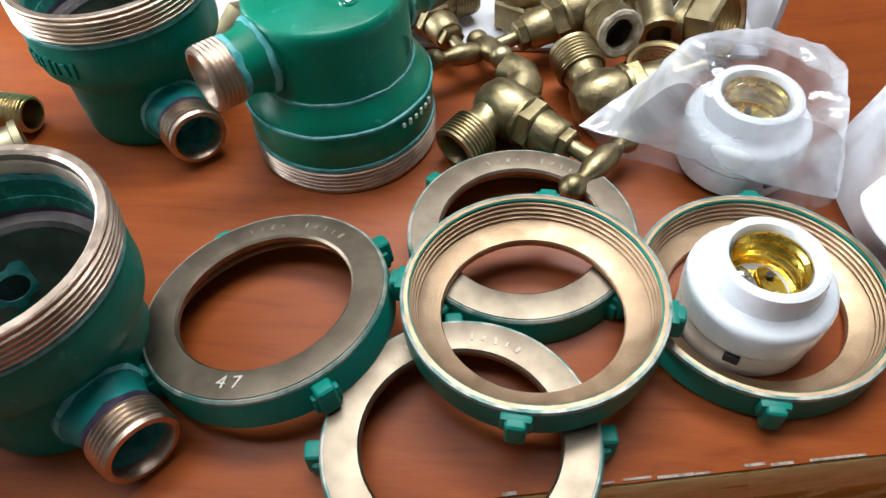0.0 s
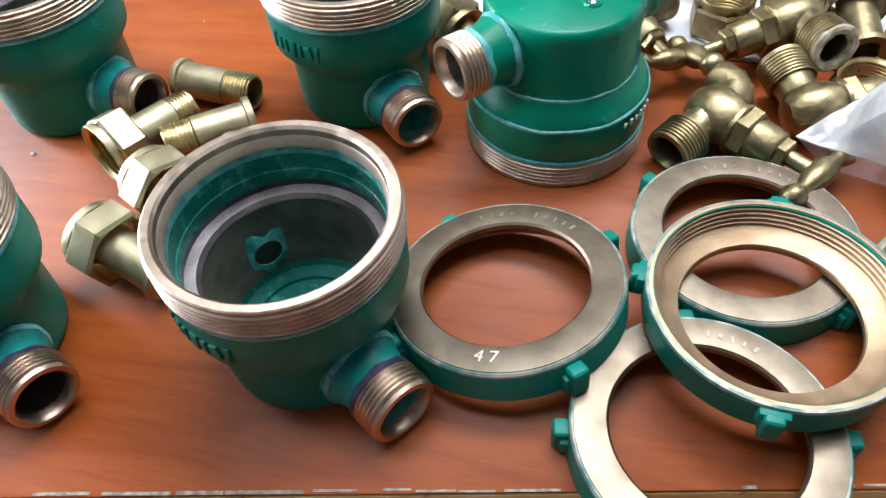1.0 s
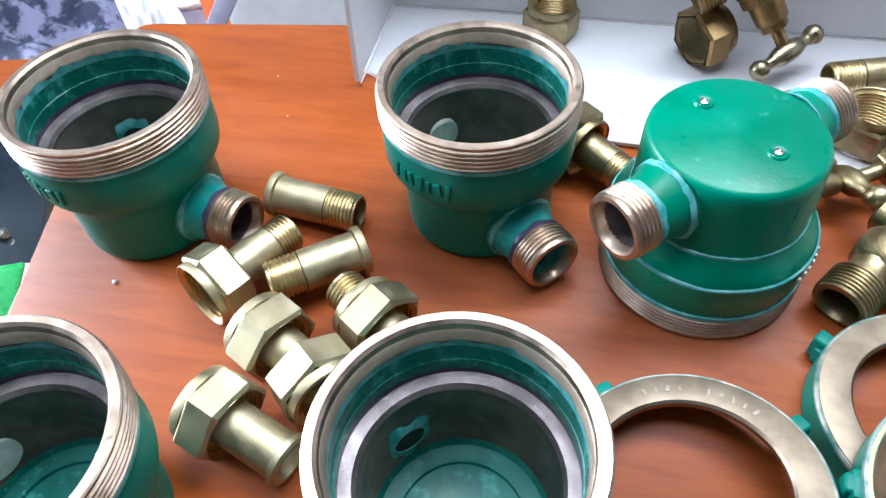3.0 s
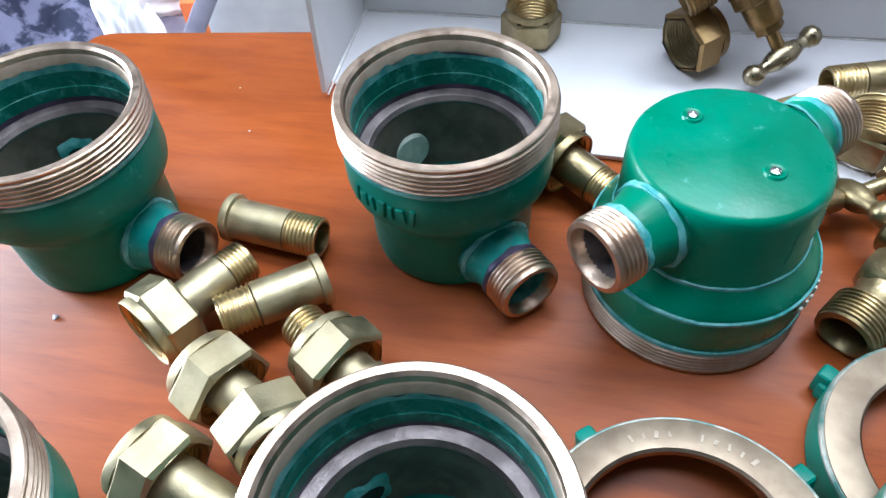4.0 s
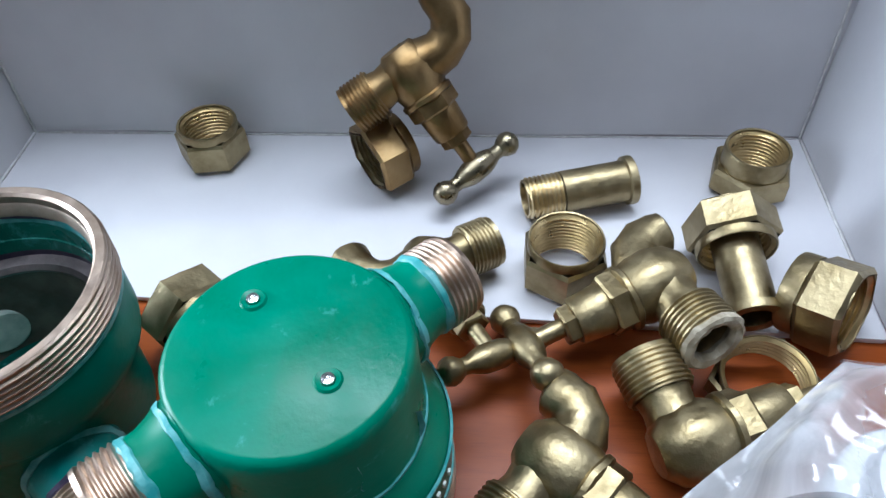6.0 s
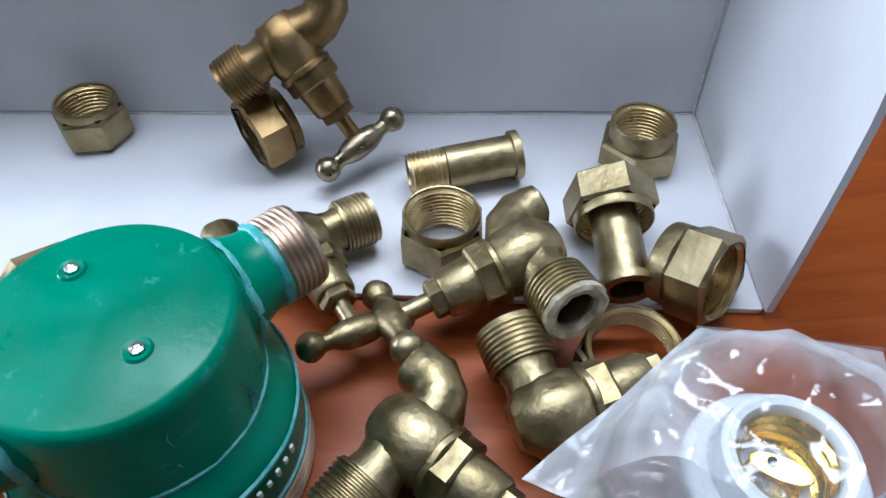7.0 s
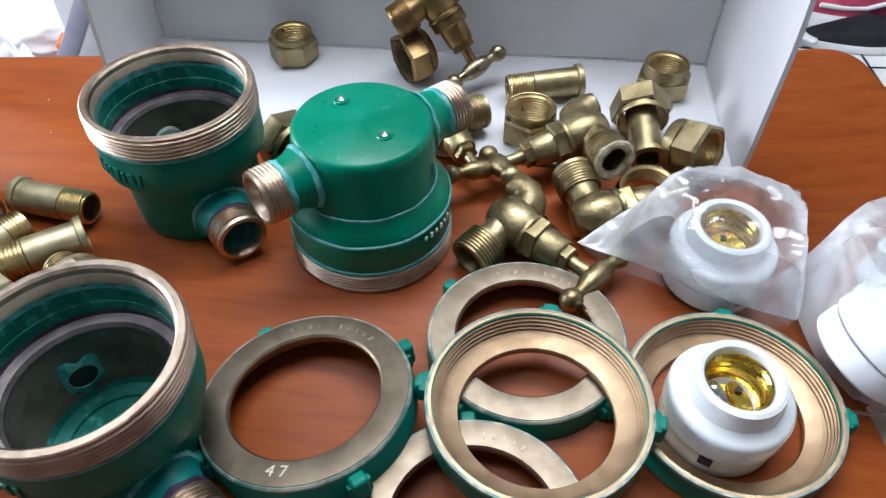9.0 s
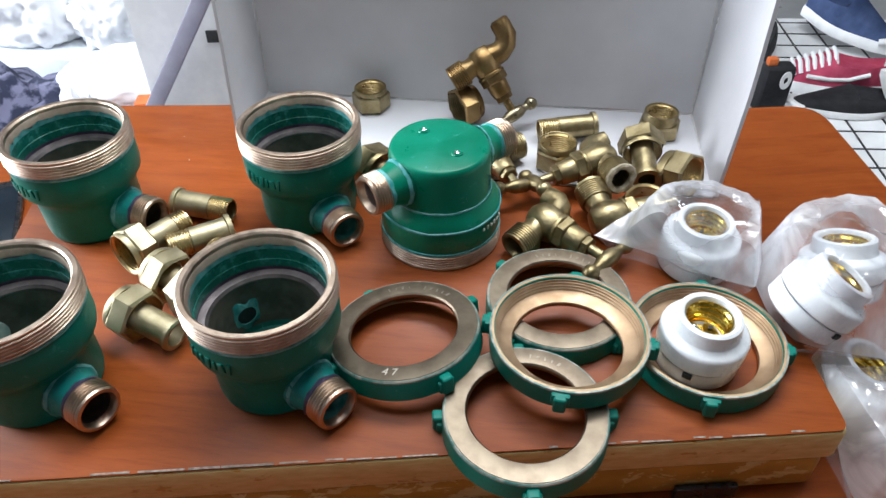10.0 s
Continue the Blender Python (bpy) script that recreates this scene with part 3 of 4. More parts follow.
ring_nut("green ring nut with thread up holding a lamp holder", pose(0.2440, 0.2645, 0.0002, 0, 0, 0), flipped=True, lug_turn=5)



# ---------------------------------------------------------------- brass fittings
def hexnut_bm(r, h, hole, neck=0.80):
    """A hexagonal nut with chamfered faces and a threaded hole, axis z from 0 to h."""
    bm = bmesh.new()
    rows = []
    for z, k, rr in ((0.0, 0.90, 0), (0.08 * h, 1.0, 0), ((neck - 0.08) * h, 1.0, 0), (neck * h, 0.92, 0)):
        rows.append([bm.verts.new((r * k * math.cos(radians(60 * i)), r * k * math.sin(radians(60 * i)), z)) for i in range(6)])
    n = 36

    def circle(rad, z):
        return [bm.verts.new((rad * math.cos(2 * math.pi * i / n), rad * math.sin(2 * math.pi * i / n), z)) for i in range(n)]

    for a, b in zip(rows, rows[1:]):
        for i in range(6):
            j = (i + 1) % 6
            bm.faces.new((a[i], a[j], b[j], b[i]))
    ring = 0.85 if neck > 0.6 else 0.77
    prof = [(ring * r, neck * h), (ring * r, 0.98 * h), (ring * r - 0.0004, 1.02 * h), (hole * 1.12, 1.01 * h), (hole * 1.10, 0.9 * h), (hole * 1.12, 0.1 * h), (hole * 1.12, 0.0)]
    rings = [circle(*p) for p in prof]
    for a, b in zip(rings, rings[1:]):
        for i in range(n):
            j = (i + 1) % n
            bm.faces.new((a[i], a[j], b[j], b[i]))
    for hexa, rim in ((rows[-1], rings[0]), (rows[0], rings[-1])):
        for i in range(6):
            seg = [rim[(i * 6 + k) % n] for k in range(7)]
            bm.faces.new([hexa[i]] + seg + [hexa[(i + 1) % 6]])
    return bm


def nut_thread_bm(h, hole):
    return lathe([(hole * 1.115, 0.97 * h)] + thread(hole, 0.95 * h, 0.06 * h, 0.0019, -0.0009) + [(hole * 1.115, 0.03 * h)], 36, False)


def union_nut(label, m, r=0.0185, h=0.017, hole=0.0125, material=None, group="union nuts", neck=0.80):
    t = thing("union_nut", label, "nut", m, group=group)
    part("nut", hexnut_bm(r, h, hole, neck), material or M_BRASS, t)
    part("inner_thread", nut_thread_bm(h, hole), M_BRASS if material is M_TAP else M_GOLDTHREAD, t, "brighter cut inner thread")
    return t


def tail_bm(length, r=0.0098):
    return lathe([(0.0072, 0.0), (r + 0.0016, 0.0), (r + 0.0018, 0.0010), (r + 0.0016, 0.0036), (r, 0.0042), (r, 0.66 * length), (r - 0.0002, 0.67 * length)]
                 + thread(r + 0.0001, 0.68 * length, 0.985 * length, 0.0019, 0.0009) + [(r - 0.0008, length), (0.0075, length), (0.0072, 0.98 * length)], 32)


def tailpiece(label, p0, p1, group="tailpieces", material=None, r=0.0098):
    """A flanged tube, flange at p0 and thread at p1."""
    p0, p1 = Vector(p0), Vector(p1)
    length = (p1 - p0).length
    t = thing("tailpiece", label, "pipe fitting", along(p0, p1 - p0), group=group)
    part("tube", lathe([(0.0072, 0.0), (r + 0.0016, 0.0), (r + 0.0018, 0.0010), (r + 0.0016, 0.0036), (r, 0.0042), (r, 0.66 * length), (0.0072, 0.66 * length)], 32), material or M_LITBRASS, t)
    part("thread", lathe([(0.0074, 0.66 * length)] + thread(r, 0.66 * length, 0.985 * length, 0.0019, 0.0009) + [(r - 0.0008, length), (0.0078, length)], 32), M_BRIGHTBRASS, t, "bright cut brass thread")
    return t


def coupling(label, p0, p1, nut_at=0.0, material=None, group="union couplings", spin=0, r=0.0098, flip=False, bead=False):
    """A tailpiece from p0 (flange, in the nut) to p1 (thread) with its loose union nut."""
    p0, p1 = Vector(p0), Vector(p1)
    length = (p1 - p0).length
    t = thing("union_coupling", label, "pipe fitting", along(p0, p1 - p0), group=group)
    mat = material or M_LITBRASS
    cut = 0.99 if bead else 0.70
    part("tube", lathe([(0.0072, 0.0), (r + 0.0016, 0.0), (r + 0.0018, 0.0010), (r + 0.0016, 0.0036), (r, 0.0042), (r, cut * length), (0.0072, cut * length)], 32), mat, t)
    if not bead:
        part("thread", lathe([(0.0074, 0.70 * length)] + thread(r, 0.70 * length, 0.985 * length, 0.0019, 0.0009) + [(r - 0.0008, length), (0.0078, length)], 32), M_BRIGHTBRASS, t, "bright cut brass thread")
    if bead:
        part("bead", lathe([(0.0076, length - 0.0035), (r, length - 0.0035), (r + 0.0014, length - 0.0028), (r + 0.0014, length - 0.0006), (r, length + 0.0004), (0.0078, length + 0.0002)], 32), mat, t)
    turn = pose(0, 0, nut_at, 0, 0, spin) if not flip else pose(0, 0, nut_at + 0.019, 180, 0, spin)
    part("nut", hexnut_bm(0.0193, 0.0190, 0.0138), mat, t, m=turn)
    part("inner_thread", nut_thread_bm(0.0190, 0.0138), M_GOLDTHREAD, t, "brighter cut inner thread", m=turn)
    return t


G_LEFT = "pale fittings between the meter bodies"
tailpiece("pale brass flanged tailpiece on the red wood", (-0.1495, 0.3680, 0.0118), (-0.1025, 0.3615, 0.0112), G_LEFT)
coupling("pale brass union nut with its tailpiece", (-0.1515, 0.3070, 0.0168), (-0.1310, 0.3420, 0.0150), -0.0125, group=G_LEFT, flip=True)
tailpiece("pale brass tailpiece lying over a nut", (-0.0930, 0.3370, 0.0150), (-0.1300, 0.3090, 0.0165), G_LEFT)
coupling("pale brass union nut touching other fittings", (-0.1230, 0.2835, 0.0170), (-0.0990, 0.2700, 0.0150), -0.006, group=G_LEFT, spin=15, bead=True, flip=True)
union_nut("pale brass union nut on its side", along((-0.1005, 0.2705, 0.0168), (0.76, -0.64, 0.0)), 0.0193, 0.019, material=M_LITBRASS, group=G_LEFT)
coupling("pale brass union nut with a thread sticking out", (-0.0600, 0.2860, 0.0160), (-0.0960, 0.3120, 0.0165), 0.011, group=G_LEFT, spin=10)
coupling("pale brass union nut and tailpiece beside a meter body", (-0.1310, 0.2450, 0.0168), (-0.0935, 0.2305, 0.0128), -0.006, group=G_LEFT, spin=20, bead=True, flip=True)

coupling("brass union nut with threaded tail behind two meter bodies", (-0.008, 0.431, 0.0170), (0.030, 0.402, 0.0130), -0.002, M_BRASS, "fittings in the box", spin=12)

# ---------------------------------------------------------------- white cardboard box
BX0, BX1, BY1, BH, BT = -0.137, 0.279, 0.562, 0.235, 0.0028
carton = thing("cardboard_box", "white cardboard box lying open towards the fittings", "box")


def panel(name, sx, sy, sz, x, y, z, bulge=(0, 0, 0), front_lean=0.0, back_lean=0.0, x_lean=0.0, bow=0.0):
    """A card panel; it leans back by front_lean at its front edge and back_lean at its back edge."""
    bm = box(sx, sy, sz)
    bmesh.ops.subdivide_edges(bm, edges=[e for e in bm.edges if e.calc_length() > 0.05], cuts=12, use_grid_fill=True)
    for v in bm.verts:
        kx = (1 - (2 * v.co.x / sx) ** 2) if sx > 0.01 else 1
        ky = (1 - (2 * v.co.y / sy) ** 2) if sy > 0.01 else 1
        kz = (1 - (2 * v.co.z / sz) ** 2) if sz > 0.01 else 1
        up, deep = v.co.z + sz / 2, v.co.y / sy + 0.5
        v.co += Vector(bulge) * max(kx, 0) * max(ky, 0) * max(kz, 0)
        v.co.y += up * (front_lean * (1 - deep) + back_lean * deep)
        v.co.x += x_lean * up
        v.co.y -= 4 * bow * (1 - deep) * (up / BH) * (1 - up / BH)
        v.co += 0.0007 * noise.noise_vector(v.co * 22 + Vector((x, y, z)))
    return part(name, bm, M_CARD, carton, m=pose(x, y, z))


LB = 0.05
part("bottom", rounded_slab([(BX0, 0.488), (-0.060, 0.446), (BX1 - 0.002, 0.432), (BX1, BY1), (BX0, BY1)], [0.002] * 5, 0.0006, 0.0006 + BT, 0.0004), M_CARD, carton)
panel("back_panel", BX1 - BX0, BT, BH, (BX0 + BX1) / 2, BY1 - BT / 2, BH / 2 + 0.0045, (0, 0.004, 0), LB, LB)
panel("side_panel", BT, BY1 - 0.476, BH, BX0 + BT / 2, (BY1 + 0.476) / 2 - 0.003, BH / 2 + 0.0045, (-0.003, 0, 0), 0.12, LB, -0.02)
panel("side_panel", BT, BY1 - 0.433, BH, BX1 - BT / 2, (BY1 + 0.433) / 2 - 0.003, BH / 2 + 0.0045, (0.006, 0, 0), 0.12, LB, 0.035, 0.012)
# scuffed seams where the panels meet
for sx, sy, x, y, z, name in ((BX1 - BX0 - 0.01, 0.0009, (BX0 + BX1) / 2, BY1 - BT - 0.0006, BT + 0.0010, "seam"),):
    part(name, box(sx, sy, 0.0006, pose(x, y, z)), M_CARDEDGE, carton)
for x in (BX0 + BT + 0.0008, BX1 - BT - 0.0008):
    part("seam", box(0.0009, 0.085, 0.0006, pose(x, BY1 - 0.047, BT + 0.0010)), M_CARDEDGE, carton)
    part("seam", tube([(x, BY1 - BT - 0.0008, 0.004), (x, BY1 - BT - 0.0008 + LB * 0.2, 0.2045)], 0.0006, 6), M_CARDEDGE, carton)

# ---------------------------------------------------------------- taps


def bib_tap(label, origin, x, z, bar_spin=0, material=None, scale=1.0, bar=True, spout=True, reach=1.0, scale_ring=False):
    """A brass bib tap. x runs from its inlet to its spout, z from its body to its handle."""
    mat = material or M_BRASS
    t = thing("bib_tap", label, "tap", axes(origin, x, z) @ Matrix.Diagonal((scale, scale, scale, 1)), group="brass taps")
    body = lathe([(0, -0.0150), (0.0080, -0.0140), (0.0125, -0.0090), (0.0145, -0.0010), (0.0135, 0.0070), (0.0120, 0.0110), (0.0132, 0.0120), (0.0132, 0.0140), (0.0115, 0.0150), (0, 0.0152)], 28, False)
    tube([(-0.020, 0, -0.002), (-0.014, 0, -0.002), (-0.008, 0, -0.002), (0, 0, -0.002)], [0.0105, 0.0092, 0.0105, 0.0125], 24, True, body)
    path = [(0.0, 0, -0.003), (0.010, 0, -0.001), (0.018, 0, -0.001), (0.0255, 0, -0.0045), (0.0300, 0, -0.012), (0.0305, 0, -0.021), (0.0303, 0, -0.0255), (0.0303, 0, -0.0275)]
    if spout:
        tube([(a * reach, 0, c * reach) for a, b, c in path], [0.0122, 0.0112, 0.0104, 0.0101, 0.0098, 0.0096, 0.0090, 0.0066], 24, True, body)
    for v in body.verts:
        v.co += 0.0008 * noise.noise_vector(v.co * 110 + Vector(origin) * 40)
    part("body", body, mat, t)
    im = pose(0, 0, -0.002) @ pose(0, 0, 0, 0, -90, 0)
    part("inlet_thread", lathe([(0.0085, 0.0185), (0.0118, 0.0185)] + thread(0.0128, 0.0190, 0.0330, 0.0018, 0.0009) + [(0.0122, 0.0345), (0.0098, 0.0350), (0.0085, 0.0330), (0.0085, 0.0200)], 36, True, None, im), mat, t)
    # flat disc closing the inlet, its depth shade given by colour
    part("inlet_bore_shade", lathe([(0, 0.0205), (0.0090, 0.0205)], 24, False, None, im), M_DARK, t, "flat dark disc for the shade in the inlet bore")
    if scale_ring:
        crust = lathe([(0.0125, 0.0330), (0.0126, 0.0352), (0.0110, 0.0362), (0.0086, 0.0357), (0.0076, 0.0330), (0.0084, 0.0310)], 40, True, None, im)
        for v in crust.verts:
            v.co += 0.0008 * noise.noise_vector(v.co * 300)
        part("lime_crust", crust, M_CRUST, t, "pale lime crust round the inlet")
    hexa = lathe([(0.0, 0.0135), (0.0128, 0.0135), (0.0130, 0.0145), (0.0130, 0.0205), (0.0120, 0.0215), (0.0, 0.0216)], 6, False)
    part("bonnet_hex", hexa, mat, t)
    part("bonnet", lathe([(0, 0.021), (0.0100, 0.021), (0.0102, 0.0225), (0.0094, 0.0340), (0.0085, 0.0352), (0, 0.0354)], 28, False), mat, t)
    part("gland_nut", lathe([(0.0, 0.0350), (0.0078, 0.0350), (0.0080, 0.0355), (0.0080, 0.0395), (0.0070, 0.0402), (0, 0.0403)], 6, False), mat, t)
    part("stem", lathe([(0, 0.0395), (0.0038, 0.0395), (0.0038, 0.0545), (0, 0.0548)], 18, False), mat, t)
    if bar:
        h = pose(0, 0, 0.0560, 0, 0, bar_spin) @ pose(0, 0, 0, 0, 90, 0)
        prof = [(0, -0.0265), (0.0030, -0.0258), (0.0055, -0.0235), (0.0064, -0.0205), (0.0055, -0.0175), (0.0037, -0.0150), (0.0037, -0.0120), (0.0050, -0.0090), (0.0062, -0.0050), (0.0064, 0.0)]
        prof += [(r, -zz) for r, zz in prof[-2::-1]]
        part("tee_handle", lathe(prof, 24, False, None, h), M_DARKBALL if material is M_TAP else mat, t, "tee handle with ball ends")
    return t


bib_tap("old brass bib tap leaning on the box's back", (0.0810, 0.5310, 0.0605), (0.52, 0.45, 0.70), (0.52, -0.32, -0.70), -20, M_TAP, 0.94)
bib_tap("brass bib tap on its side among the nuts", (0.1810, 0.4385, 0.0270), (-0.43, 0.88, -0.13), (-0.88, -0.43, -0.16), 14, reach=0.72, scale_ring=True)
bib_tap("brass bib tap on its side under a plastic bag", (0.1880, 0.3770, 0.0165), (0.44, -0.86, -0.16), (0.80, 0.30, 0.10), 60, None, 1.0, False, False)
bib_tap("brass bib tap lying on the wood by a ring nut", (0.1415, 0.3665, 0.0170), (0.72, 0.69, 0.14), (0.78, -0.62, -0.02), -8, reach=0.68)
bib_tap("brass bib tap behind the upturned meter body", (0.0930, 0.4520, 0.0180), (-0.85, -0.52, 0.03), (0.52, -0.85, 0.0), -8, None, 0.90)

# ---------------------------------------------------------------- loose nuts and tails in the box
B0 = BT + 0.0018
G_BOX = "fittings in the box"
union_nut("brass union nut standing on the box floor", pose(-0.0260, 0.5400, B0, 0, 0, 8), 0.0178, 0.021, 0.0122, group=G_BOX)
union_nut("brass union nut tipped under a tap", along((0.0580, 0.5180, 0.0205), (0.78, 0.60, 0.10)), 0.0188, 0.020, 0.0138, M_TAP, G_BOX)
union_nut("bright brass union nut open upwards", pose(0.1490, 0.4620, B0, 0, 0, 30), 0.0190, 0.0225, 0.0135, group=G_BOX)
tailpiece("brass tailpiece lying on the box floor", (0.1830, 0.5120, 0.0158), (0.1330, 0.4995, 0.0140), G_BOX, M_BRASS)
union_nut("brass union nut in the box corner", pose(0.2405, 0.5225, B0, 0, 0, 14), 0.0195, 0.022, 0.0120, group=G_BOX, neck=0.58)
coupling("brass union nut with its tailpiece propped on it", (0.2215, 0.4320, 0.0150), (0.2180, 0.4850, 0.0250), 0.031, M_BRASS, G_BOX, spin=10, flip=True)
union_nut("brass union nut on its side against the box wall", along((0.2555, 0.4285, 0.0240), (-0.72, 0.64, -0.24)), 0.0195, 0.024, 0.0140, group=G_BOX, neck=0.72)
union_nut("brass ring-shaped nut lying half out of the box", axes((0.2190, 0.4050, 0.0060), (1, 0, 0), (0, -0.12, 1)), 0.0205, 0.012, 0.0150, group=G_BOX)


# ---------------------------------------------------------------- lamp holders
def lamp_holder(label, m, name="lamp_holder"):
    t = thing(name, label, "lamp holder", m @ Matrix.Diagonal((0.95, 0.95, 1.10, 1)), group="white lamp holders")
    part("base", lathe([(0, 0.0), (0.0262, 0.0), (0.0275, 0.0012), (0.0277, 0.0100), (0.0272, 0.0114), (0.0255, 0.0118), (0.0252, 0.0128), (0, 0.0129)], 48, False), M_WHITE, t)
    part("shell", lathe([(0.0262, 0.0126), (0.0280, 0.0127), (0.0287, 0.0136), (0.0289, 0.0232), (0.0283, 0.0248), (0.0268, 0.0260), (0.0238, 0.0270), (0.0222, 0.0280), (0.0214, 0.0300), (0.0211, 0.0345), (0.0205, 0.0364), (0.0186, 0.0372), (0.0166, 0.0367), (0.0156, 0.0348), (0.0150, 0.0200), (0.0, 0.0195)], 48, False), M_WHITE, t)
    # solid dark block in place of a shaded slot
    part("slot", box(0.006, 0.003, 0.0035, pose(0.0275 * math.cos(radians(-128)), 0.0275 * math.sin(radians(-128)), 0.0095, 0, 0, -38), 0.0005), M_DARK, t, "dark block for the shade in the screw slot")
    part("threaded_socket", lathe([(0.0146, 0.0345)] + thread(0.0135, 0.0335, 0.0205, 0.0033, -0.0012) + [(0.0120, 0.0198), (0, 0.0198)], 40, False), M_SOCKET, t, "yellow brass screw socket")
    part("contact_plate", lathe([(0, 0.0008), (0.0050, 0.0008), (0.0054, 0.0004), (0.0054, 0.0)], 24, False, None, pose(-0.0055, 0.0, 0.0222, 6, 8, 0) @ Matrix.Diagonal((0.78, 1.7, 1, 1))), M_STEEL, t, "bright steel contact")
    part("contact_spring", lathe([(0, 0.0008), (0.0060, 0.0008), (0.0064, 0.0004), (0.0064, 0.0)], 24, False, None, pose(0.0040, -0.0012, 0.0226, -10, -8, 0) @ Matrix.Diagonal((0.62, 1.55, 1, 1))), M_SOCKET, t, "yellow brass contact")
    # dark disc painted as the shade of a small hole
    part("contact_hole_shade", lathe([(0, 0.0004), (0.0016, 0.0004)], 14, False, None, pose(0.0046, 0.0020, 0.0236, -10, -8, 0)), M_DARK, t)
    part("contact_screw", lathe([(0, 0.0250), (0.0016, 0.0246), (0.0021, 0.0236), (0.0021, 0.0222)], 14, False, None, pose(-0.0055, 0.0055, -0.0008)), M_STEEL, t)
    return t


lamp_holder("white porcelain lamp holder with yellow brass socket in a ring nut", axes((0.2385, 0.2595, 0.0012), (0.97, 0.26, 0), (0.03, -0.02, 1)))
lamp_holder("white lamp holder inside a clear plastic bag", axes((0.2495, 0.3510, 0.0025), (0.5, 0.85, 0), (0.02, -0.04, 1)))
lamp_holder("white lamp holder upright in a shared plastic bag", axes((0.3440, 0.3260, 0.0060), (1, 0, 0), (-0.10, 0.38, 0.92)))
lamp_holder("white lamp holder tipped over in a shared plastic bag", axes((0.3070, 0.2930, 0.0140), (0.5, 0.8, 0), (0.50, 0.10, 0.86)))
lamp_holder("white lamp holder in a bag hanging off the case", axes((0.3450, 0.2790, -0.0471), (0.5, 0.8, 0), (0.30, -0.05, 0.95)))



# ---------------------------------------------------------------- plastic bags
def plastic_bag(label, outline, dome, z_under, seed, seam=None):
    """A crumpled bag: a sheet above and below, draped over a dome and closed round its rim.
    outline: (u, v) -> plan corners; dome: (x, y, radius, height)."""
    rnd = random.Random(seed)
    off = Vector((rnd.uniform(0, 50), rnd.uniform(0, 50), rnd.uniform(0, 50)))
    bm = bmesh.new()
    n = 64
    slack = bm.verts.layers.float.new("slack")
    a, b, c, d = [Vector(p) for p in outline]
    sheets = []
    for top in (True, False):
        rows = []
        for i in range(n + 1):
            row = []
            for j in range(n + 1):
                u, v = i / n, j / n
                p = (a * (1 - u) + b * u) * (1 - v) + (d * (1 - u) + c * u) * v
                edge = min(u, v, 1 - u, 1 - v)
                if u > 0.5 and v < 0.5:
                    p = p.lerp((a + b + c + d) / 4, 0.13 * max(0.0, (2 * u - 1) * (1 - 2 * v) - 0.35) / 0.65)
                q = noise.noise_vector(Vector((p.x, p.y, 0)) * 30 + off)
                p = p + 0.004 * q * (0.4 if edge < 0.02 else 1.0)
                if top:
                    k = 0.0
                    for dx, dy, dr, dh in dome:
                        r = math.hypot(p.x - dx, p.y - dy) / dr
                        k = max(k, dh * (1 / (1 + max(0.0, r - 0.80) ** 2 * 6)))
                    lift = max(k, p.z) * min(1.0, edge * 11) + p.z * (1 - min(1.0, edge * 11))
                    s = Vector((p.x, p.y, 0)) * 34 + off * 2
                    crease = abs(noise.noise(s)) + 0.6 * abs(noise.noise(s * 2.3))
                    z = lift + (0.0052 * (0.55 - crease)) * min(1.0, edge * 9 + 0.25)
                    row.append(bm.verts.new((p.x, p.y, max(z, z_under + 0.0012))))
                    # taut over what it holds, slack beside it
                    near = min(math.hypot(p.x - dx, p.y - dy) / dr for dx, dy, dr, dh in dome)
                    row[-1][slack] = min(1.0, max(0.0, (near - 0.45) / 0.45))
                else:
                    if i in (0, n) or j in (0, n):
                        row.append(sheets[0][i][j])
                    else:
                        row.append(bm.verts.new((p.x, p.y, z_under + (p.z - z_under) * max(0.0, 1 - edge * 9) + 0.0006)))
            rows.append(row)
        sheets.append(rows)
        for i in range(n):
            for j in range(n):
                bm.faces.new((rows[i][j], rows[i + 1][j], rows[i + 1][j + 1], rows[i][j + 1]))
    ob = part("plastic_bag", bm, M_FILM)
    if seam:
        p, q = [Vector(v) for v in seam]
        pts = [p.lerp(q, s / 10) + 0.0008 * noise.noise_vector(Vector((s * 0.7, seed, 0))) for s in range(11)]
        part("heat_seam", tube(pts, 0.0011, 6), M_FILM, ob, "folded shiny seam")
    return tagged(ob, label, "plastic bag", group="clear plastic bags")


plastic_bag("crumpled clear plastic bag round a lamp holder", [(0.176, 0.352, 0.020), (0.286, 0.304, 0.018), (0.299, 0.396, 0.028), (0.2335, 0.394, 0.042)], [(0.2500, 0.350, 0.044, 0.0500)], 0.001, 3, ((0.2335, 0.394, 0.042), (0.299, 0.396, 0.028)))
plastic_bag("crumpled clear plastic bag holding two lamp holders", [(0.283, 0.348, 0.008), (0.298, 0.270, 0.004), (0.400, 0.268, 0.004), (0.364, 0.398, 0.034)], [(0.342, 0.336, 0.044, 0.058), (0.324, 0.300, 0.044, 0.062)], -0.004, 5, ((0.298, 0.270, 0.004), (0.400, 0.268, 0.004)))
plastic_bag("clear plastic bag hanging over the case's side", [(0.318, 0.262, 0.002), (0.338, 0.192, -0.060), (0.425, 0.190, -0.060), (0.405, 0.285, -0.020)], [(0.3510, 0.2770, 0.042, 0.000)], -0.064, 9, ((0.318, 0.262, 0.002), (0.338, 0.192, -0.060)))


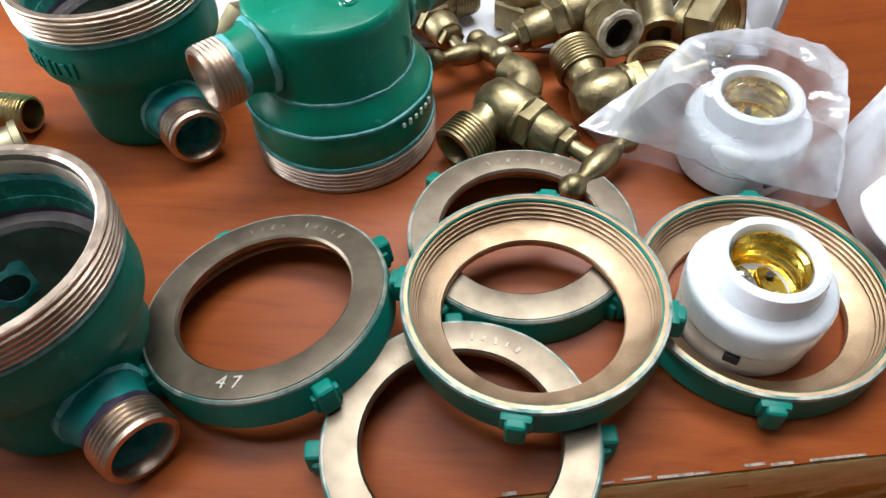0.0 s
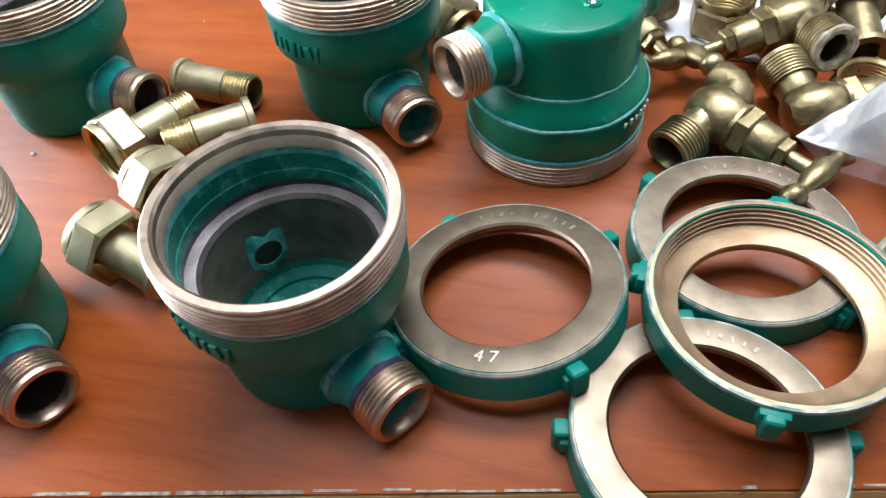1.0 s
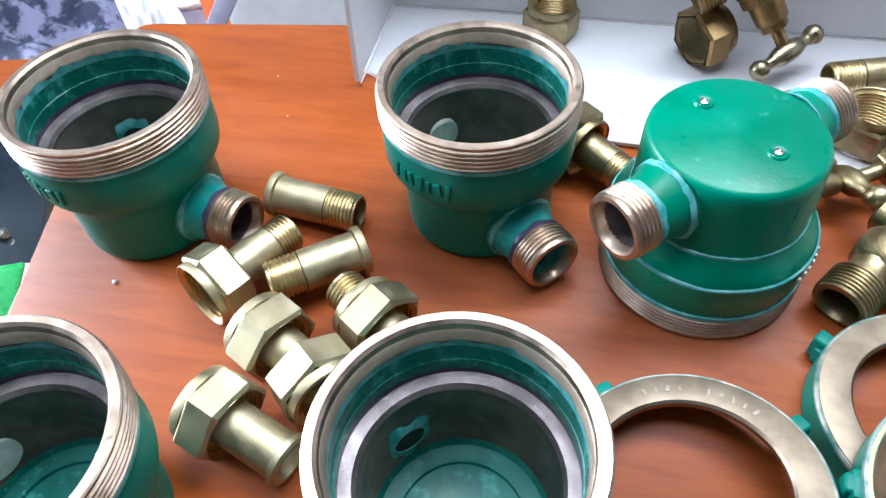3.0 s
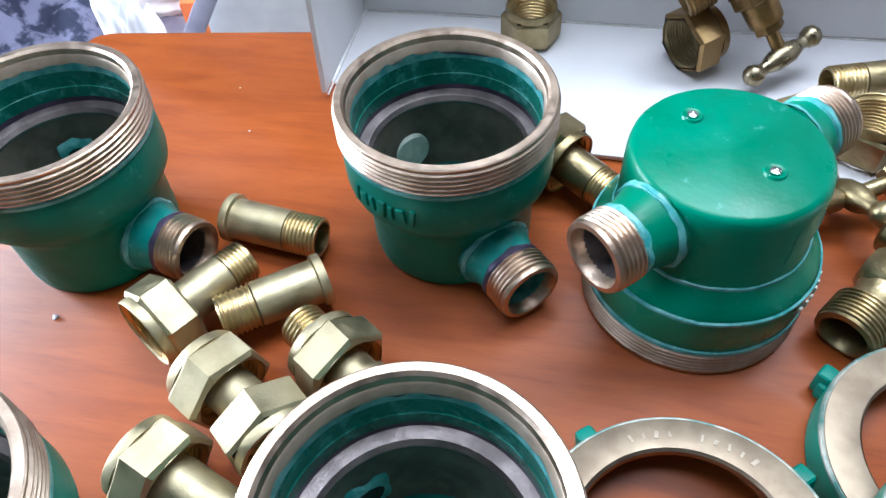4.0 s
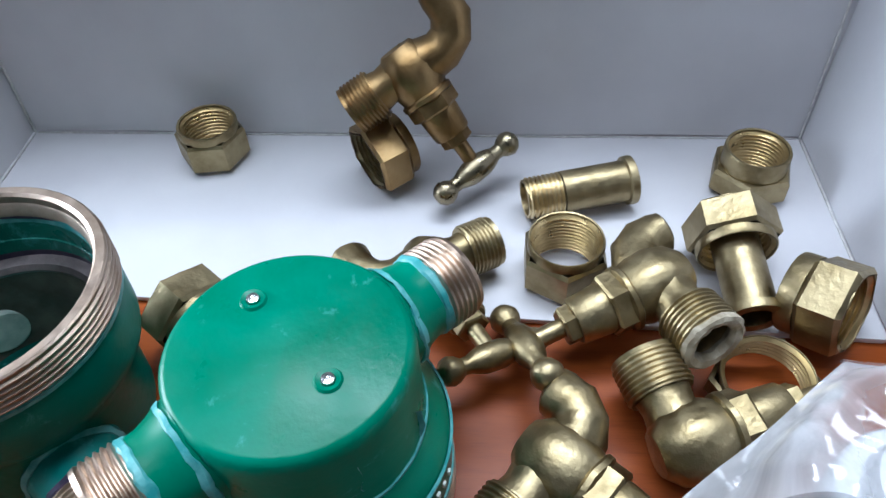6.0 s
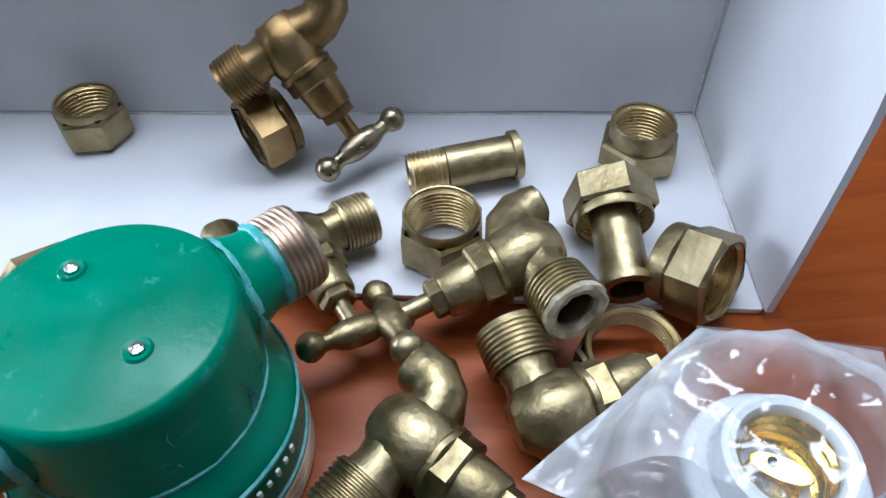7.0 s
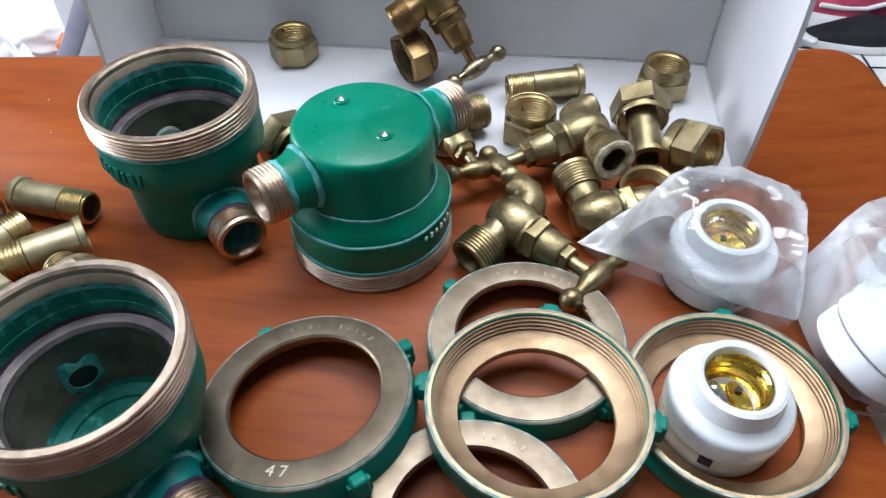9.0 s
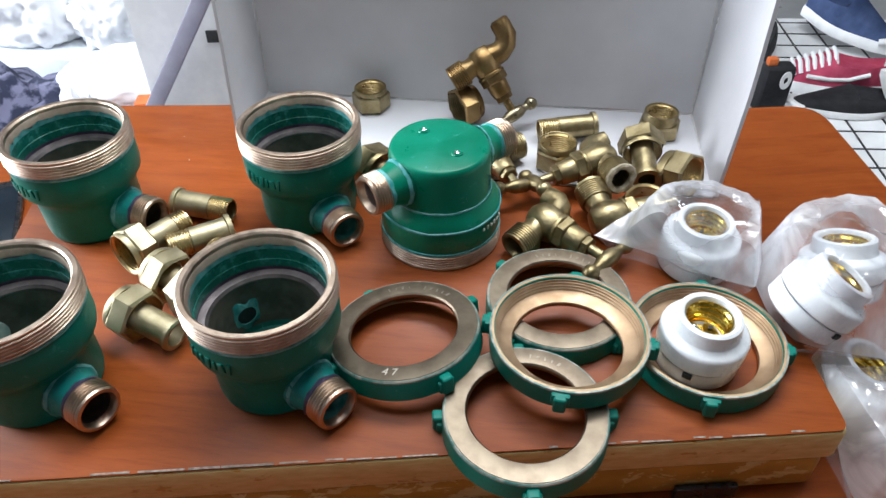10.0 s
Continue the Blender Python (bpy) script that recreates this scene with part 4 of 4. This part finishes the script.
# ---------------------------------------------------------------- things beside the case
d = Vector((0.378, -0.926, 0))
pm = axes((-0.3670, 0.3870, -0.0616), (0.897, 0.441, 0), (0, 0, 1))
phone = thing("smartphone", "black smartphone with a glossy dark screen on the table", "phone", pm)
part("body", box(0.076, 0.156, 0.0085, pose(0, 0, 0), 0.0035, seg=3), M_BLACK, phone)
part("screen", box(0.068, 0.128, 0.0006, pose(0, 0, 0.0044), 0.0002), M_GLASS, phone, "dark glass screen")
part("ear_piece", box(0.014, 0.002, 0.0005, pose(0, 0.0705, 0.0044), 0.0002), M_STEEL, phone)
pen = thing("pen", "black pen with a silver end on the phone", "pen", along((-0.3400, 0.3650, -0.0527), (-0.96, 0.25, 0.0)))
part("barrel", lathe([(0, 0.008), (0.0040, 0.008), (0.0042, 0.02), (0.0042, 0.12), (0.0030, 0.132), (0, 0.134)], 20, False), M_BLACK, pen)
part("tip", lathe([(0, 0.0), (0.0028, 0.0003), (0.0038, 0.0082), (0, 0.0083)], 20, False), M_STEEL, pen, "silver end")
gr = thing("plastic_case", "small green plastic case with pale rim on the table", "plastic case", pose(-0.3170, 0.3220, -0.0659, 0, 0, 22))
part("shell", box(0.026, 0.050, 0.012, pose(0, 0, 0.006), 0.004, seg=3), M_RUBBER, gr, "pale rim")
part("lid", box(0.021, 0.045, 0.003, pose(0, 0, 0.0128), 0.0012), M_PLASTICGREEN, gr, "green lid")

# crumbs and flecks on the wood
for k, (x, y, z, s) in enumerate(((-0.2135, 0.3080, 0.0004, 0.0026), (-0.114, 0.562, 0.0046, 0.0022), (-0.189, 0.476, 0.0004, 0.0010), (-0.17, 0.44, 0.0004, 0.0009))):
    bm = bmesh.new()
    bmesh.ops.create_icosphere(bm, subdivisions=1, radius=s * 0.6)
    for v in bm.verts:
        v.co.z = max(v.co.z * 0.5, -0.0004)
        v.co.x *= 1.0 + 0.4 * math.sin(k + v.co.y * 3000)
    ob = part("crumb", bm, M_CARD, smooth=False)
    ob.matrix_basis = pose(x, y, z + 0.0002, 0, 0, 40 * k)
    tagged(ob, "tiny pale crumb lying on the surface", "crumb", group="crumbs")

# ---------------------------------------------------------------- the shop behind the table


def lump(name, label, category, x, y, z, rx, ry, rz, material, seed, rough=0.25, group="", flat=True):
    """A soft bundle with folds."""
    bm = bmesh.new()
    bmesh.ops.create_icosphere(bm, subdivisions=5, radius=1.0)
    off = Vector((seed * 7.3, seed * 3.1, seed * 1.7))
    for v in bm.verts:
        p = v.co.copy()
        k = 1 + rough * (noise.noise(p * 1.6 + off) + 0.6 * abs(noise.noise(p * 3.9 + off)) + 0.3 * noise.noise(p * 8 + off))
        v.co = Vector((p.x * rx * k, p.y * ry * k, p.z * rz * k))
        if flat:
            v.co.z = max(v.co.z, -0.55 * rz)
    ob = part(name, bm, material, smooth=False)
    ob.data.shade_smooth()
    ob.matrix_basis = pose(x, y, z + (0.55 * rz if flat else 0))
    return tagged(ob, label, category, group=group)


# white metal shelf with white goods
rack = thing("shelf_rack", "white metal shelf rack loaded with white goods", "shelf", pose(0, 0, 0))
for zz in (-0.78, -0.485):
    shelf = part("shelf", box(1.15, 0.46, 0.012, pose(-1.35, 1.73, zz), 0.003), M_SHELF, rack)
    part("front_lip", box(1.15, 0.014, 0.085, pose(-1.35, 1.495, zz - 0.034), 0.004), M_SHELF, shelf)
for px, py in ((-0.77, 1.50), (-0.77, 1.95), (-1.92, 1.50), (-1.92, 1.95)):
    part("upright", box(0.035, 0.035, 1.50, pose(px, py, FLOOR + 0.75), 0.004), M_SHELF, rack)
for k, (x, y, rx, rz) in enumerate(((-1.42, 1.66, 0.13, 0.10), (-1.16, 1.62, 0.14, 0.12), (-0.95, 1.64, 0.11, 0.11), (-1.28, 1.82, 0.15, 0.16), (-1.00, 1.84, 0.13, 0.17), (-1.62, 1.70, 0.13, 0.13))):
    lump("white_parcel", "crumpled white wrapped parcel on the shelf", "parcel", x, y, -0.478, rx, 0.10, rz, M_CLOTHW, 3 + k, 0.3, "white parcels")
for k, (x, y) in enumerate(((-1.30, 1.72), (-1.05, 1.74))):
    lump("dark_cloth", "dark blue folded cloth on the lower shelf", "cloth", x, y, -0.773, 0.15, 0.12, 0.10, M_CLOTHD, 21 + k, 0.3)

# white carton with a hand hole, and a leaning strip
cart = thing("carton", "tall white carton with a dark slab for the shade in the hand hole", "box", pose(-0.335, 1.13, FLOOR, 0, 0, 10))
part("body", box(0.34, 0.30, 0.86, pose(-0.02, 0, 0.43), 0.004), M_RUBBER, cart)
# no opening here: a dark slab gives the hole's shade
part("hand_hole_shade", box(0.050, 0.004, 0.020, pose(-0.052, -0.1505, 0.668), 0.0015), M_DARK, cart, "dark slab for the shade in the hand hole")
strip = part("leaning_strip", box(0.024, 0.014, 0.95, Matrix(), 0.002), two_tone("lilac_grey_trim", (0.30, 0.29, 0.38), (0.38, 0.37, 0.46), 20, 0.6))
strip.matrix_basis = axes((-0.536, 0.926, -0.330), (0.82, 0.0, -0.57), (0.55, 0.02, 0.83))
tagged(strip, "lilac-grey strip leaning against the carton", "trim strip")
low = thing("storage_box", "pale blue-grey storage box under a white cloth", "box", pose(-0.715, 1.24, FLOOR, 0, 0, 6))
part("body", box(0.22, 0.20, 0.40, pose(0, 0, 0.20), 0.006), two_tone("blue_grey_card", (0.36, 0.38, 0.52), (0.46, 0.48, 0.60), 16, 0.7), low)
lump("white_cloth", "rounded white cloth heaped on the storage box", "cloth", -0.725, 1.235, FLOOR + 0.398, 0.125, 0.11, 0.055, M_CLOTHW, 31, 0.18)
small = thing("orange_packet", "small orange packet beside the storage box", "packet", pose(-0.600, 1.10, FLOOR, 0, 0, 12))
part("body", box(0.040, 0.04, 0.47, pose(0, 0, 0.235), 0.005), M_ORANGE, small)
lump("dark_garment", "heaped garment of dark patterned cloth on the floor", "garment", -1.00, 1.16, FLOOR, 0.26, 0.24, 0.30, M_CLOTHD, 41, 0.32)
lump("pale_garment", "white and pale lilac cloth hanging in folds", "garment", -0.655, 1.00, FLOOR, 0.055, 0.05, 0.33, M_CLOTHW, 44, 0.3)
lump("red_cloth", "small red cloth on a dark garment", "cloth", -1.02, 1.00, FLOOR + 0.30, 0.09, 0.07, 0.05, M_CLOTHR, 47, 0.3)


# display board with shoes
BOARD = -0.490
board = thing("display_board", "white display board with dark grid lines", "display board", pose(0.98, 1.56, BOARD - 0.009, 0, 0, 4))
part("panel", box(0.72, 0.80, 0.018, Matrix(), 0.003), M_RUBBER, board)
for k in range(9):
    part("grid_line", box(0.0034, 0.80, 0.003, pose(-0.33 + k * 0.082, 0, 0.0098)), M_WIRE, board)
for k in range(12):
    part("grid_line", box(0.72, 0.003, 0.0026, pose(0, -0.38 + k * 0.068, 0.0098)), M_WIRE, board)
for lx, ly in ((-0.33, -0.37), (0.33, -0.37), (0.33, 0.37), (-0.33, 0.37)):
    part("leg", box(0.03, 0.03, BOARD - 0.018 - FLOOR, pose(lx, ly, (BOARD - 0.018 - FLOOR) / -2 - 0.009), 0.003), M_WIRE, board)


def shoe(label, m, upper, stripe=True, name="sneaker", laces=7):
    """A low canvas sneaker, toe towards +x, sole on z = 0."""
    t = thing(name, label, "shoe", m, group="sneakers behind the table")

    def half(s):
        return 0.030 + 0.014 * math.sin(math.pi * min(1, s * 1.15)) + (0.006 * math.sin(math.pi * s * 2 - 1.2)) - 0.016 * max(0, s - 0.86) / 0.14

    n = 22
    pts = [(i / n * 0.262 - 0.131, half(i / n)) for i in range(n + 1)]
    ring = [(x, -w) for x, w in pts] + [(x, w) for x, w in pts[::-1]]
    bm = bmesh.new()
    rows = []
    for z, g in ((0.0, 0.94), (0.004, 1.0), (0.024, 1.0), (0.028, 0.95)):
        rows.append([bm.verts.new((x * (0.985 + 0.015 * g), y * g, z + 0.010 * max(0, (x - 0.08) / 0.05) ** 2 * 0.4)) for x, y in ring])
    for a, b in zip(rows, rows[1:]):
        for i in range(len(ring)):
            j = (i + 1) % len(ring)
            bm.faces.new((a[i], a[j], b[j], b[i]))
    bm.faces.new(rows[0][::-1])
    bm.faces.new(rows[-1])
    part("sole", bm, M_RUBBER, t, "white rubber sole")
    bm = bmesh.new()
    secs = []
    for i in range(n + 1):
        s = i / n
        x, w = pts[i]
        h = 0.095 - 0.012 * math.sin(math.pi * min(1, s / 0.45)) if s < 0.45 else 0.095 - 0.055 * ((s - 0.45) / 0.55) ** 0.8 - 0.012 * max(0, s - 0.9) / 0.1
        open_top = s < 0.42
        row = []
        for k in range(13):
            a = math.pi * k / 12
            cy, cz = math.cos(a), math.sin(a)
            y = w * 0.94 * (abs(cy) ** 0.75) * (1 if cy > 0 else -1)
            z = 0.024 + (h - 0.024) * cz ** 0.8
            if open_top and 4 <= k <= 8:
                z = min(z, 0.060)
            row.append(bm.verts.new((x * 0.97, y, z)))
        secs.append(row)
    for a, b in zip(secs, secs[1:]):
        for k in range(12):
            bm.faces.new((a[k], a[k + 1], b[k + 1], b[k]))
    bm.faces.new(secs[0])
    bm.faces.new(secs[-1][::-1])
    part("upper", bm, upper, t)
    part("toe_cap", tube([(0.096, -0.028, 0.030), (0.112, -0.018, 0.036), (0.119, 0, 0.038), (0.112, 0.018, 0.036), (0.096, 0.028, 0.030)], 0.009, 12), M_RUBBER, t, "white toe cap")
    for k in range(laces):
        x = -0.012 + k * 0.0135
        z = 0.0945 - k * 0.0058
        part("lace", tube([(x, -0.030, z - 0.018), (x + 0.004, -0.012, z + 0.001), (x + 0.004, 0.012, z + 0.001), (x, 0.030, z - 0.018)], 0.0050, 8), M_CLOTHW, t, "white lace")
    if stripe:
        for side in (-1, 1):
            part("side_stripe", tube([(-0.085, side * 0.0415, 0.062), (-0.045, side * 0.0430, 0.047), (0.0, side * 0.0440, 0.045), (0.045, side * 0.0425, 0.048)], 0.0048, 8), M_RUBBER, t, "white side stripe")
    return t


shoe("raspberry canvas sneaker with white laces on the display board", pose(0.800, 1.560, BOARD + 0.001, 0, 0, 176), M_SHOERED)
shoe("navy blue canvas sneaker with thick white sole on the display board", pose(0.925, 1.800, BOARD + 0.030, 0, 6, -48) @ Matrix.Diagonal((0.95, 1.15, 1.0, 1)), M_SHOEBLUE, False, laces=0)
shoe("black canvas sneaker lying low on the display board", pose(0.825, 1.462, BOARD + 0.001, 0, 0, 184) @ Matrix.Diagonal((1, 0.95, 0.60, 1)), M_SHOEBLACK, False, laces=0)
shoe("black sneaker lying on its side with its white sole showing", axes((0.905, 1.370, BOARD + 0.062), (-0.10, 0.98, 0.12), (0.95, 0.10, 0.18)), M_SHOEBLACK, False, laces=0)
shoe("black canvas sneaker at the back of the display board", pose(0.690, 1.750, BOARD + 0.001, 0, 0, 80), M_SHOEBLACK, False, laces=0)
pouch = thing("pouch", "small black pouch with a pale pendant and orange tip", "pouch", pose(0.660, 1.450, BOARD + 0.0005, 0, 0, 10))
part("body", box(0.068, 0.040, 0.110, pose(0, 0, 0.055), 0.012, seg=3), M_SHOEBLACK, pouch)
part("pendant", lathe([(0.0045, 0.0), (0.0115, 0.0), (0.0125, 0.0015), (0.0115, 0.003), (0.0045, 0.003)], 24, True, None, pose(0.012, -0.0215, 0.082, 90, 0, 0) @ Matrix.Diagonal((1, 1.7, 1, 1))), M_RUBBER, pouch, "pale pendant")
part("tip", box(0.022, 0.018, 0.018, pose(-0.018, 0, 0.117), 0.005), M_ORANGE, pouch, "orange tip")
